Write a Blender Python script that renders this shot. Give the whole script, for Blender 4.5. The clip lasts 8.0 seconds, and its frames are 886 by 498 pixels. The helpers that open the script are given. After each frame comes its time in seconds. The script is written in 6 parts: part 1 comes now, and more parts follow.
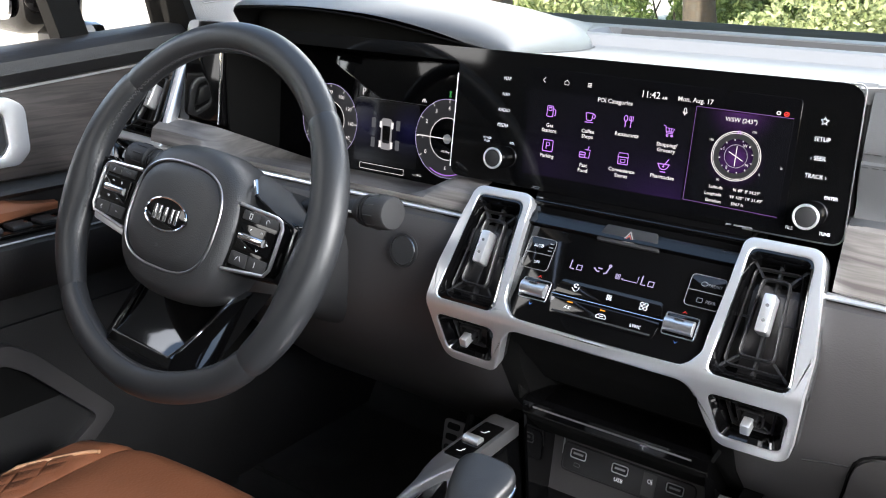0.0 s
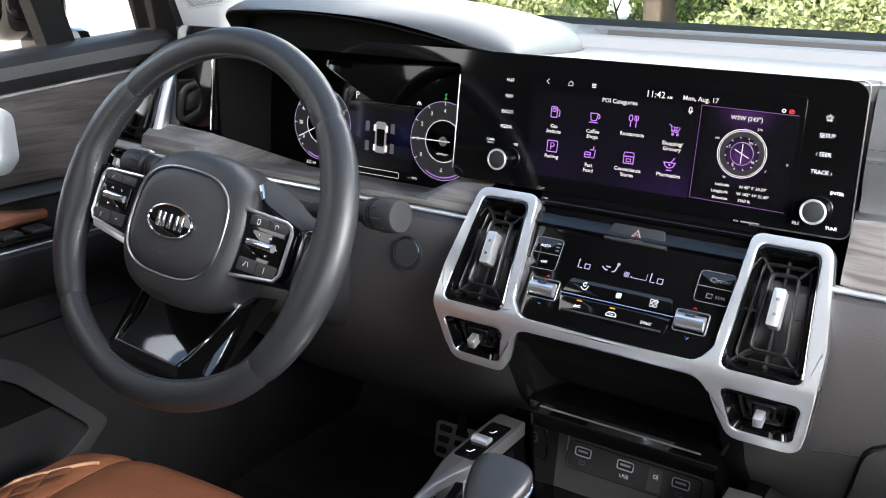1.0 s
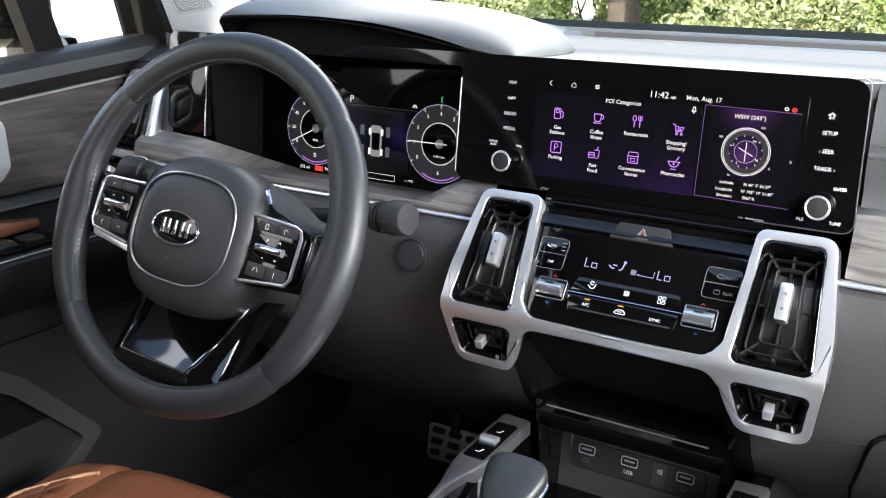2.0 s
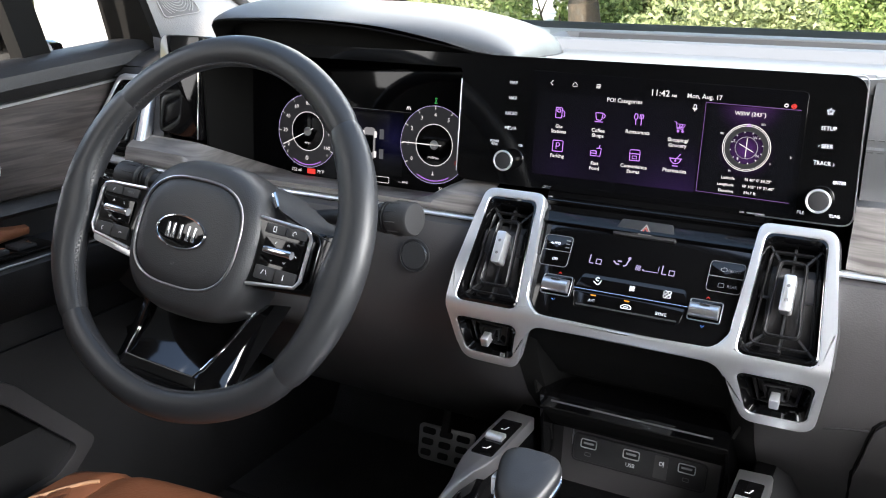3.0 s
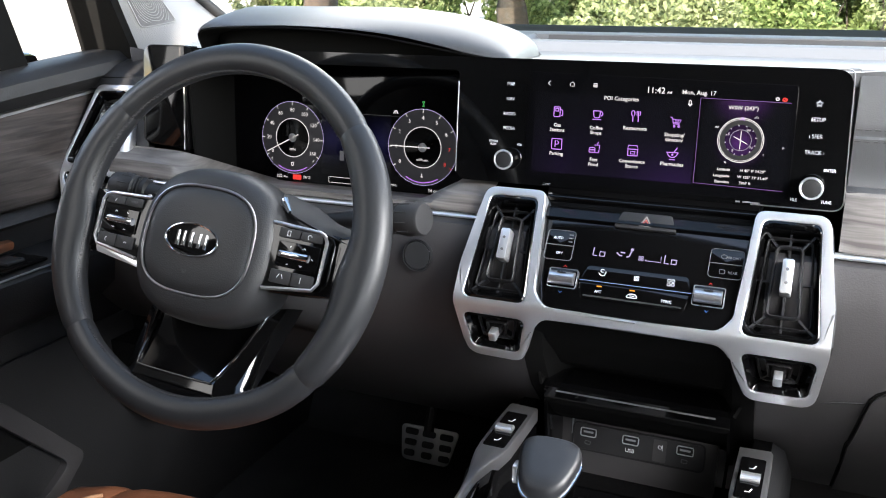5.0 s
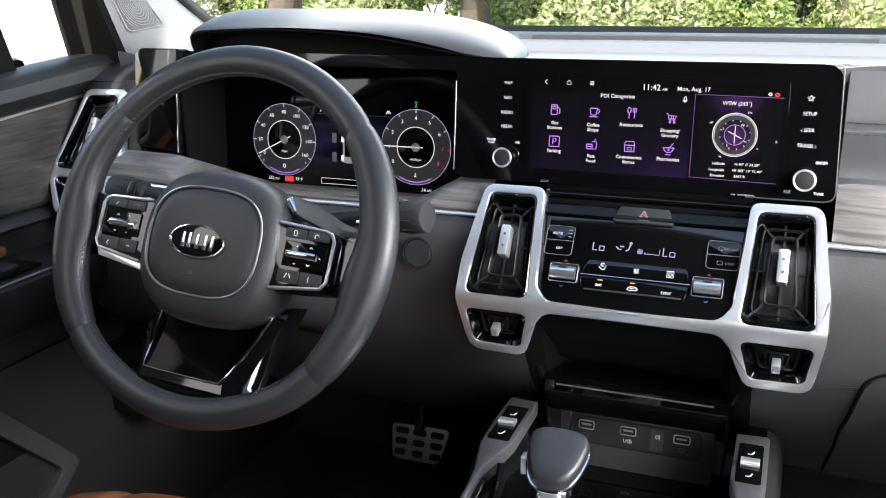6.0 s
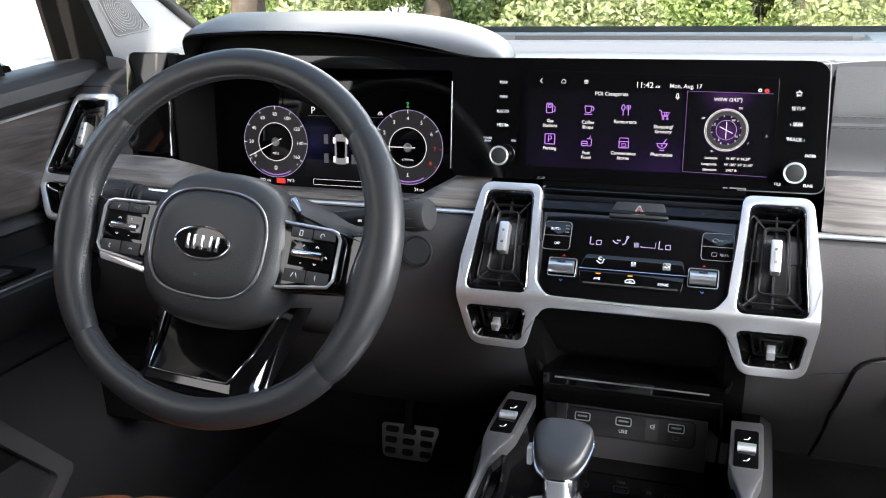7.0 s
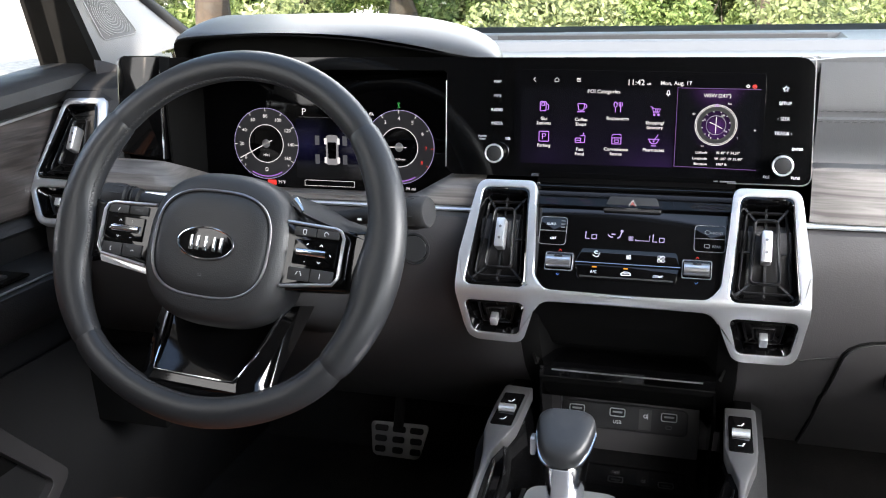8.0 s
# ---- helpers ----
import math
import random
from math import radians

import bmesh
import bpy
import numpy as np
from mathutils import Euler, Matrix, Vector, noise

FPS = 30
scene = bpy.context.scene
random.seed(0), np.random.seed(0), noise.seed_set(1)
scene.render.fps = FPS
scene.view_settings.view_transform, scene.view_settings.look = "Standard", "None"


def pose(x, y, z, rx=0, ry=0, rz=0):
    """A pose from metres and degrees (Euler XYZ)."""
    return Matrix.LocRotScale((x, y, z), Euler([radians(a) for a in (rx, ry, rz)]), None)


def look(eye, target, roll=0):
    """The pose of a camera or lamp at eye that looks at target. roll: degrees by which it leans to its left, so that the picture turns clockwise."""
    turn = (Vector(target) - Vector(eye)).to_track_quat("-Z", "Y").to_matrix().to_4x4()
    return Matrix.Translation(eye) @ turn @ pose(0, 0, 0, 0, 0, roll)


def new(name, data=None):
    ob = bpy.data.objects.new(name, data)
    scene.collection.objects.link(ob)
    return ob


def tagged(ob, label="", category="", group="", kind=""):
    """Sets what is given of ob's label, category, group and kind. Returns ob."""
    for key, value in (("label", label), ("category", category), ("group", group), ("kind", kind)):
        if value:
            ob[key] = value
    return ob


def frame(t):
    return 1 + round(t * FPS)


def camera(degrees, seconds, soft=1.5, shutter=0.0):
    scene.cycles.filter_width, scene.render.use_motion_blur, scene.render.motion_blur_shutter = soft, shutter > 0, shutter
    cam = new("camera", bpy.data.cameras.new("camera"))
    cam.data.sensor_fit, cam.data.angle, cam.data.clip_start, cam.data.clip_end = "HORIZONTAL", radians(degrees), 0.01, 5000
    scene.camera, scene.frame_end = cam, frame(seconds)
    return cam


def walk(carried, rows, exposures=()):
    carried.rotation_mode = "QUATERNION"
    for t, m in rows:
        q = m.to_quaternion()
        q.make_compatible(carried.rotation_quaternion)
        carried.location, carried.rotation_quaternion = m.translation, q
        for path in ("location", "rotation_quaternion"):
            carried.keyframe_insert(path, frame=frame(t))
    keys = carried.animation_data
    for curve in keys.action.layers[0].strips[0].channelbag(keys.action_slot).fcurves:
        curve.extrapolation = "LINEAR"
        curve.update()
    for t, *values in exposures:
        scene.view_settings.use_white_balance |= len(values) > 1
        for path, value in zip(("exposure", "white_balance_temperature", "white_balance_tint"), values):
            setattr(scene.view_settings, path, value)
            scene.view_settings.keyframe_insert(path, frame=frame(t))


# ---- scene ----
cam = camera(52.4, 8.0, soft=1.1)
PATH = [
    (0, (0.292, -0.658, 0.97), (-0.799, 0.901, 0.353), 1.6),
    (0.5, (0.277, -0.67, 0.969), (-0.783, 0.912, 0.357), 1.4),
    (1, (0.262, -0.682, 0.969), (-0.766, 0.922, 0.36), 1.2),
    (1.5, (0.249, -0.693, 0.969), (-0.751, 0.929, 0.364), 1.0),
    (3, (0.205, -0.731, 0.968), (-0.694, 0.953, 0.373), 0.5),
    (3.5, (0.192, -0.743, 0.969), (-0.676, 0.958, 0.375), 0.3),
    (4, (0.177, -0.756, 0.968), (-0.656, 0.963, 0.378), 0.1),
    (4.5, (0.165, -0.768, 0.968), (-0.637, 0.968, 0.381), -0.1),
    (6, (0.125, -0.806, 0.967), (-0.574, 0.976, 0.388), -0.7),
    (6.5, (0.112, -0.819, 0.968), (-0.553, 0.977, 0.389), -0.9),
    (7, (0.098, -0.833, 0.967), (-0.529, 0.977, 0.392), -1.1),
    (7.5, (0.086, -0.846, 0.968), (-0.508, 0.976, 0.393), -1.3),
    (8, (0.073, -0.858, 0.967), (-0.485, 0.975, 0.395), -1.5),
]
walk(cam, [(t, look(eye, target, roll)) for t, eye, target, roll in PATH], [(0.0, 2.58, 7100, 13), (8.0, 2.58, 7100, 13)])

# ---- world and sun ----
world = bpy.data.worlds.new("sky")
scene.world = world
world.use_nodes = True
wn = world.node_tree
sky = wn.nodes.new("ShaderNodeTexSky")
sky.sky_type, sky.sun_disc = "NISHITA", False
sky.sun_elevation, sky.sun_rotation = radians(25), radians(180)
wn.nodes["Background"].inputs["Strength"].default_value = 0.15
wn.links.new(sky.outputs["Color"], wn.nodes["Background"].inputs["Color"])
sun = new("sun", bpy.data.lights.new("sun", "SUN"))
sun.data.energy, sun.data.angle, sun.data.color = 4.0, radians(0.5), (1.0, 0.95, 0.87)
sun.matrix_world = look((0.0, -9.06, 4.23), (0, 0, 0))


def window_lamp(name, eye, target, sx, sy, watts):
    """The sky's light through one of the openings."""
    lamp = new(name, bpy.data.lights.new(name, "AREA"))
    lamp.data.shape, lamp.data.size, lamp.data.size_y, lamp.data.energy = "RECTANGLE", sx, sy, watts
    lamp.data.color = (0.90, 0.95, 1.0)
    lamp.matrix_world = look(eye, target)
    return lamp


window_lamp("right_window_light", (0.79, -0.22, 1.06), (0.25, 0.0, 0.70), 0.75, 0.36, 7.2)
window_lamp("windscreen_light", (0.0, 0.36, 1.07), (0.0, 0.27, 0.87), 1.10, 0.40, 1.9)
window_lamp("left_window_light", (-0.79, -0.42, 1.08), (-0.25, 0.0, 0.75), 0.60, 0.30, 0.5)
window_lamp("rear_window_light", (0.76, -1.56, 1.10), (0.0, -0.05, 0.68), 0.90, 0.42, 1.0)

# ---- materials ----


def material(name, color, rough=0.5, metal=0.0, grain=0.0, size=400.0, vary=0.12, coat=0.0, emit=None, power=1.0, spec=0.5):
    """A surface with two scales of variation: fine relief of `size` per metre, and slow blotches in tone and gloss."""
    m = bpy.data.materials.new(name)
    m.use_nodes = True
    nt = m.node_tree
    b = nt.nodes["Principled BSDF"]
    b.inputs["Roughness"].default_value, b.inputs["Metallic"].default_value = rough, metal
    b.inputs["Coat Weight"].default_value, b.inputs["Coat Roughness"].default_value = coat, 0.04
    b.inputs["Specular IOR Level"].default_value = spec
    b.inputs["Base Color"].default_value = (*color, 1)
    if emit:
        b.inputs["Emission Color"].default_value, b.inputs["Emission Strength"].default_value = (*emit, 1), power
        return m
    co = nt.nodes.new("ShaderNodeTexCoord")
    slow = nt.nodes.new("ShaderNodeTexNoise")
    slow.inputs["Scale"].default_value, slow.inputs["Detail"].default_value = 9.0, 5.0
    nt.links.new(co.outputs["Object"], slow.inputs["Vector"])
    ramp = nt.nodes.new("ShaderNodeMapRange")
    ramp.inputs["From Min"].default_value, ramp.inputs["From Max"].default_value = 0.3, 0.7
    ramp.inputs["To Min"].default_value, ramp.inputs["To Max"].default_value = 1 - vary, 1 + vary
    nt.links.new(slow.outputs["Fac"], ramp.inputs["Value"])
    mix = nt.nodes.new("ShaderNodeMix")
    mix.data_type, mix.blend_type = "RGBA", "MULTIPLY"
    mix.inputs["Factor"].default_value = 1.0
    mix.inputs["A"].default_value = (*color, 1)
    nt.links.new(ramp.outputs["Result"], mix.inputs["B"])
    nt.links.new(mix.outputs["Result"], b.inputs["Base Color"])
    mul = nt.nodes.new("ShaderNodeMath")
    mul.operation, mul.inputs[1].default_value = "MULTIPLY", rough
    nt.links.new(ramp.outputs["Result"], mul.inputs[0])
    nt.links.new(mul.outputs["Value"], b.inputs["Roughness"])
    if grain:
        fine = nt.nodes.new("ShaderNodeTexVoronoi")
        fine.feature = "SMOOTH_F1"
        fine.inputs["Scale"].default_value = size
        nt.links.new(co.outputs["Object"], fine.inputs["Vector"])
        bump = nt.nodes.new("ShaderNodeBump")
        bump.inputs["Strength"].default_value, bump.inputs["Distance"].default_value = grain, 0.0006
        nt.links.new(fine.outputs["Distance"], bump.inputs["Height"])
        nt.links.new(bump.outputs["Normal"], b.inputs["Normal"])
    return m


def wood_material(name, dark, light):
    """Open-pored wood veneer with the grain along x (or y for the door)."""
    m = material(name, dark, 0.38, vary=0.1)
    nt = m.node_tree
    b = nt.nodes["Principled BSDF"]
    co = nt.nodes.new("ShaderNodeTexCoord")
    mp = nt.nodes.new("ShaderNodeMapping")
    mp.inputs["Scale"].default_value = (5.0, 5.0, 90.0)
    nt.links.new(co.outputs["Object"], mp.inputs["Vector"])
    n1 = nt.nodes.new("ShaderNodeTexNoise")
    n1.inputs["Scale"].default_value, n1.inputs["Detail"].default_value, n1.inputs["Distortion"].default_value = 2.2, 8.0, 0.7
    nt.links.new(mp.outputs["Vector"], n1.inputs["Vector"])
    cr = nt.nodes.new("ShaderNodeValToRGB")
    cr.color_ramp.elements[0].position, cr.color_ramp.elements[1].position = 0.35, 0.68
    cr.color_ramp.elements[0].color, cr.color_ramp.elements[1].color = (*dark, 1), (*light, 1)
    nt.links.new(n1.outputs["Fac"], cr.inputs["Fac"])
    nt.links.new(cr.outputs["Color"], b.inputs["Base Color"])
    bump = nt.nodes.new("ShaderNodeBump")
    bump.inputs["Strength"].default_value, bump.inputs["Distance"].default_value = 0.35, 0.0005
    nt.links.new(n1.outputs["Fac"], bump.inputs["Height"])
    nt.links.new(bump.outputs["Normal"], b.inputs["Normal"])
    return m


def clear_glass(name):
    m = bpy.data.materials.new(name)
    m.use_nodes = True
    nt = m.node_tree
    out = nt.nodes["Material Output"]
    tr, gl, mx = (nt.nodes.new(k) for k in ("ShaderNodeBsdfTransparent", "ShaderNodeBsdfGlossy", "ShaderNodeMixShader"))
    tr.inputs["Color"].default_value = (0.93, 0.96, 0.94, 1)
    gl.inputs["Roughness"].default_value = 0.0
    mx.inputs["Fac"].default_value = 0.02
    nt.links.new(tr.outputs["BSDF"], mx.inputs[1])
    nt.links.new(gl.outputs["BSDF"], mx.inputs[2])
    nt.links.new(mx.outputs["Shader"], out.inputs["Surface"])
    return m


GLOW = 0.165
M_PAD = material("soft_dash_plastic", (0.062, 0.065, 0.070), 0.5, grain=0.14, size=900, vary=0.07)
M_DASH = material("dark_dash_plastic", (0.036, 0.034, 0.035), 0.50, grain=0.2, size=800, vary=0.08)
M_DOOR = material("black_door_plastic", (0.009, 0.009, 0.0098), 0.55, grain=0.4, size=600)
M_BLACK = material("matt_black_plastic", (0.012, 0.012, 0.013), 0.6, grain=0.3, size=900)
M_GLOSS = material("piano_black", (0.002, 0.002, 0.0022), 0.06, vary=0.25)
M_SCREEN = material("black_screen_glass", (0.002, 0.002, 0.0025), 0.05, vary=0.2, spec=0.35)
# Near-black; in recesses and under the cowl it carries shade as colour.
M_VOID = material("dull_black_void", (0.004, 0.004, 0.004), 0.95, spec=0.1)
M_DEEP = material("vent_depth_black", (0.006, 0.006, 0.007), 0.7)
M_GRILLE = material("vent_grille_plastic", (0.012, 0.012, 0.013), 0.40, grain=0.2, size=900)
M_SILVER = material("satin_silver", (0.80, 0.81, 0.83), 0.34, 0.86, grain=0.03, size=2500, vary=0.04)
M_RAIL = material("satin_rail_metal", (0.68, 0.68, 0.70), 0.30, 0.95, vary=0.06)
M_SATIN = material("dark_satin_metal", (0.42, 0.42, 0.43), 0.30, 1.0, vary=0.06)
M_CHROME = material("chrome", (0.85, 0.85, 0.86), 0.08, 1.0, vary=0.15)
M_DULL = material("brushed_steel", (0.48, 0.48, 0.49), 0.4, 1.0, grain=0.1, size=900)
M_LEATHER = material("black_leather", (0.019, 0.020, 0.022), 0.40, grain=0.12, size=1300, vary=0.06)
M_HUB = material("grained_hub_plastic", (0.022, 0.0225, 0.024), 0.47, grain=0.28, size=900, vary=0.06)
M_THREAD = material("black_thread", (0.03, 0.03, 0.033), 0.6)
M_TAN = material("tan_leather", (0.23, 0.085, 0.042), 0.42, grain=0.35, size=500, vary=0.12)
M_TANRIB = material("ribbed_tan_leather", (0.21, 0.077, 0.038), 0.45, grain=0.6, size=330, vary=0.12)
M_HOLE = material("perforation", (0.06, 0.02, 0.01), 0.7)
M_PIPING = material("pale_tan_piping", (0.50, 0.27, 0.15), 0.45)
M_PILLAR = material("light_grey_pillar_cloth", (0.24, 0.24, 0.245), 0.75, grain=0.4, size=800, vary=0.05)
M_MESH = material("grey_speaker_mesh", (0.11, 0.11, 0.115), 0.6)
M_CARPET = material("dark_carpet", (0.016, 0.016, 0.0175), 0.95, grain=1.0, size=500, vary=0.3)
M_WOOD = wood_material("grey_wood_veneer", (0.085, 0.078, 0.074), (0.22, 0.205, 0.195))
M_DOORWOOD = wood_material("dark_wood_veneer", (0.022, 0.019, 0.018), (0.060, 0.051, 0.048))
# Print with a weak glow added so that the words read brighter.
M_WHITE = material("glowing_white_print", (0.75, 0.76, 0.78), 0.5, emit=(0.9, 0.93, 1.0), power=GLOW * 0.30)
M_GREYPRINT = material("grey_print", (0.13, 0.13, 0.135), 0.5)
M_LIT = material("lit_white", (0.02, 0.02, 0.02), 0.4, emit=(0.95, 0.95, 1.0), power=GLOW * 1.05)
M_VIOLET = material("lit_violet", (0.02, 0.02, 0.02), 0.4, emit=(0.55, 0.22, 0.95), power=GLOW * 1.25)
M_PALE = material("lit_pale_violet", (0.02, 0.02, 0.02), 0.4, emit=(0.62, 0.55, 1.0), power=GLOW * 0.95)
M_DIMLINE = material("lit_dim_violet", (0.01, 0.01, 0.01), 0.4, emit=(0.55, 0.22, 0.95), power=GLOW * 0.35)
M_STEM = material("polished_steel", (0.60, 0.60, 0.62), 0.16, 1.0, vary=0.2)
M_RED = material("lit_red", (0.02, 0.0, 0.0), 0.4, emit=(1.0, 0.06, 0.05), power=GLOW * 0.9)
M_GREEN = material("lit_green", (0.0, 0.02, 0.0), 0.4, emit=(0.1, 0.9, 0.25), power=GLOW * 0.6)
M_AMBER = material("lit_amber", (0.02, 0.01, 0.0), 0.4, emit=(1.0, 0.38, 0.03), power=GLOW * 1.2)
M_BLUE = material("blue_print", (0.05, 0.16, 0.45), 0.5)
M_DIAL = material("lit_dial_grey", (0.01, 0.01, 0.01), 0.3, emit=(0.25, 0.26, 0.33), power=GLOW * 0.06)
M_GLASS = clear_glass("window_glass")
M_ROOF = material("black_headliner", (0.02, 0.02, 0.022), 0.9)

# ---- building tools ----


def thing(name, label="", category="", group="", kind="", at=(0, 0, 0)):
    ob = new(name)
    ob.empty_display_size = 0.02
    ob.matrix_world = Matrix.Translation(at)
    return tagged(ob, label, category, group, kind)


def part(name, bm, mat, parent, label="", smooth=True):
    """One mesh object from a bmesh in world places, under its thing or part."""
    me = bpy.data.meshes.new(name)
    bmesh.ops.recalc_face_normals(bm, faces=bm.faces)
    if smooth:
        for f in bm.faces:
            f.smooth = True
        for e in bm.edges:
            if len(e.link_faces) == 2 and e.calc_face_angle(0) > radians(38):
                e.smooth = False
    bm.to_mesh(me)
    bm.free()
    me.materials.append(mat)
    ob = new(name, me)
    if parent:
        ob.parent = parent
        p, base = parent, Vector()
        while p:
            base += p.location
            p = p.parent
        me.transform(Matrix.Translation(-base))
    if label:
        ob["label"] = label
    return ob


def plane_at(o, rake, spin=0.0):
    """A face that leans back by `rake` degrees: local x right, y up along it, z out towards the seats."""
    a = radians(rake)
    u, v = Vector((1, 0, 0)), Vector((0, math.sin(a), math.cos(a)))
    m = Matrix.Identity(4)
    m.col[0][:3], m.col[1][:3], m.col[2][:3], m.col[3][:3] = u, v, u.cross(v), o
    return m @ Matrix.Rotation(radians(spin), 4, "Z")


def rounded(pts, seg=5):
    """A closed outline with each corner (x, y, radius) rounded."""
    out = []
    n = len(pts)
    for i in range(n):
        p, r = Vector(pts[i][:2]), pts[i][2]
        a, b = Vector(pts[i - 1][:2]) - p, Vector(pts[(i + 1) % n][:2]) - p
        if r <= 0:
            out.append(tuple(p))
            continue
        half = a.angle(b) / 2
        cut = min(r / math.tan(half), 0.48 * a.length, 0.48 * b.length)
        s, e = p + a.normalized() * cut, p + b.normalized() * cut
        for k in range(seg + 1):
            t = k / seg
            q = s * (1 - t) ** 2 + p * 2 * t * (1 - t) + e * t * t
            out.append(tuple(q))
    return out


def box_outline(x0, y0, x1, y1, r, seg=4):
    return rounded([(x0, y0, r), (x1, y0, r), (x1, y1, r), (x0, y1, r)], seg)


def oval(cx, cy, rx, ry, n=40, power=2.0):
    out = []
    for k in range(n):
        a = math.tau * k / n
        c, s = math.cos(a), math.sin(a)
        out.append((cx + rx * math.copysign(abs(c) ** (2 / power), c), cy + ry * math.copysign(abs(s) ** (2 / power), s)))
    return out


def plate(outline, z0, z1, m=None, bevel=0.0, holes=(), cuts=(), seg=2, into=None):
    """A slab between z0 and z1 with that outline and holes; its front edges are rounded by `bevel`."""
    bm = bmesh.new()
    for loop in (outline, *holes):
        vs = [bm.verts.new((x, y, z1)) for x, y in loop]
        for i, v in enumerate(vs):
            bm.edges.new((v, vs[(i + 1) % len(vs)]))
    if holes:
        bmesh.ops.triangle_fill(bm, use_beauty=True, use_dissolve=False, edges=bm.edges[:])
    else:
        bm.faces.new(bm.verts[:])
    for c in cuts:
        bmesh.ops.bisect_plane(bm, geom=bm.verts[:] + bm.edges[:] + bm.faces[:], plane_co=(0, c, 0), plane_no=(0, 1, 0))
    bmesh.ops.recalc_face_normals(bm, faces=bm.faces)
    rim = [e for e in bm.edges if len(e.link_faces) == 1]
    if abs(z1 - z0) > 1e-6:
        got = bmesh.ops.extrude_edge_only(bm, edges=rim)["geom"]
        for v in got:
            if isinstance(v, bmesh.types.BMVert):
                v.co.z = z0
        if bevel:
            bmesh.ops.bevel(bm, geom=rim, offset=bevel, segments=seg, profile=0.55, affect="EDGES", clamp_overlap=not cuts)
    if m is not None:
        bm.transform(m)
    return bm if into is None else join(into, bm)


def join(a, b):
    me = bpy.data.meshes.new("tmp")
    b.to_mesh(me)
    a.from_mesh(me)
    b.free()
    bpy.data.meshes.remove(me)
    return a


def sweep(path, r, closed=False, n=8, flat=1.0, m=None, cap=True, up=(0, 0, 1)):
    """A tube along path; r is a radius, or a function of 0..1; flat squeezes it along `up`."""
    pts = [Vector(p) for p in path]
    if m is not None:
        pts = [m @ p for p in pts]
        up = m.to_3x3() @ Vector(up)
    up = Vector(up)
    bm, rings, k = bmesh.new(), [], len(pts)
    for i, p in enumerate(pts):
        t = (pts[(i + 1) % k] - pts[i - 1]) if closed or 0 < i < k - 1 else (pts[1] - pts[0] if i == 0 else pts[-1] - pts[-2])
        t.normalize()
        side = t.cross(up)
        if side.length < 1e-5:
            side = t.cross(Vector((1, 0.1, 0)))
        side.normalize()
        w = side.cross(t)
        rr = r(i / max(1, k - 1)) if callable(r) else r
        rings.append([bm.verts.new(p + side * rr * math.cos(math.tau * j / n) + w * rr * flat * math.sin(math.tau * j / n)) for j in range(n)])
    for i in range(k if closed else k - 1):
        a, b = rings[i], rings[(i + 1) % k]
        for j in range(n):
            bm.faces.new((a[j], a[(j + 1) % n], b[(j + 1) % n], b[j]))
    if cap and not closed:
        bm.faces.new(rings[0])
        bm.faces.new(rings[-1])
    return bm


def stroke(path, w, m, z=0.0, closed=False, into=None):
    """A thin flat line of print, 0.2 mm thick, drawn on a face."""
    bm = bmesh.new()
    pts = [Vector((*p, 0)) for p in path]
    k = len(pts)
    rows = []
    for i in range(k):
        if closed:
            d = (pts[(i + 1) % k] - pts[i]).normalized() + (pts[i] - pts[i - 1]).normalized()
        else:
            d = pts[min(i + 1, k - 1)] - pts[max(i - 1, 0)]
        d.normalize()
        s = Vector((-d.y, d.x, 0)) * w / 2
        rows.append((bm.verts.new(pts[i] + s + Vector((0, 0, z + 0.0003))), bm.verts.new(pts[i] - s + Vector((0, 0, z + 0.0003)))))
    for i in range(k if closed else k - 1):
        a, b = rows[i], rows[(i + 1) % k]
        bm.faces.new((a[0], a[1], b[1], b[0]))
    bm.transform(m)
    return bm if into is None else join(into, bm)


def arc(cx, cy, r, a0, a1, n=24, ry=None):
    ry = r if ry is None else ry
    return [(cx + r * math.cos(radians(a0 + (a1 - a0) * k / n)), cy + ry * math.sin(radians(a0 + (a1 - a0) * k / n))) for k in range(n + 1)]


def lettering(name, text, cap, x, y, m, mat, parent, align="CENTER", z=0.0004, wide=1.0, bold=0.0):
    """Words on a face, with capitals `cap` metres high, centred at y."""
    cu = bpy.data.curves.new(name, "FONT")
    cu.body, cu.size, cu.align_x, cu.align_y, cu.resolution_u = text, cap / 0.69, align, "CENTER", 2
    cu.offset = bold
    tmp = bpy.data.objects.new(name, cu)
    scene.collection.objects.link(tmp)
    bpy.context.view_layer.update()
    me = bpy.data.meshes.new_from_object(tmp.evaluated_get(bpy.context.evaluated_depsgraph_get()))
    bpy.data.objects.remove(tmp)
    bm = bmesh.new()
    bm.from_mesh(me)
    bpy.data.meshes.remove(me)
    bm.transform(m @ Matrix.Translation((x, y, z)) @ Matrix.Diagonal((wide, 1, 1, 1)))
    return part(name, bm, mat, parent, smooth=False)


def sheet(rows, thick=0.0, closed=False):
    """A skin through rows of points, closed at its back when thick: each row the same count."""
    bm = bmesh.new()
    g = [[bm.verts.new(p) for p in r] for r in rows]
    for i in range(len(g) - 1):
        for j in range(len(g[0]) - (0 if closed else 1)):
            jj = (j + 1) % len(g[0])
            bm.faces.new((g[i][j], g[i][jj], g[i + 1][jj], g[i + 1][j]))
    bmesh.ops.recalc_face_normals(bm, faces=bm.faces)
    if thick:
        bmesh.ops.solidify(bm, geom=bm.faces[:], thickness=thick)
    return bm


def ease(t):
    t = max(0.0, min(1.0, t))
    return t * t * (3 - 2 * t)


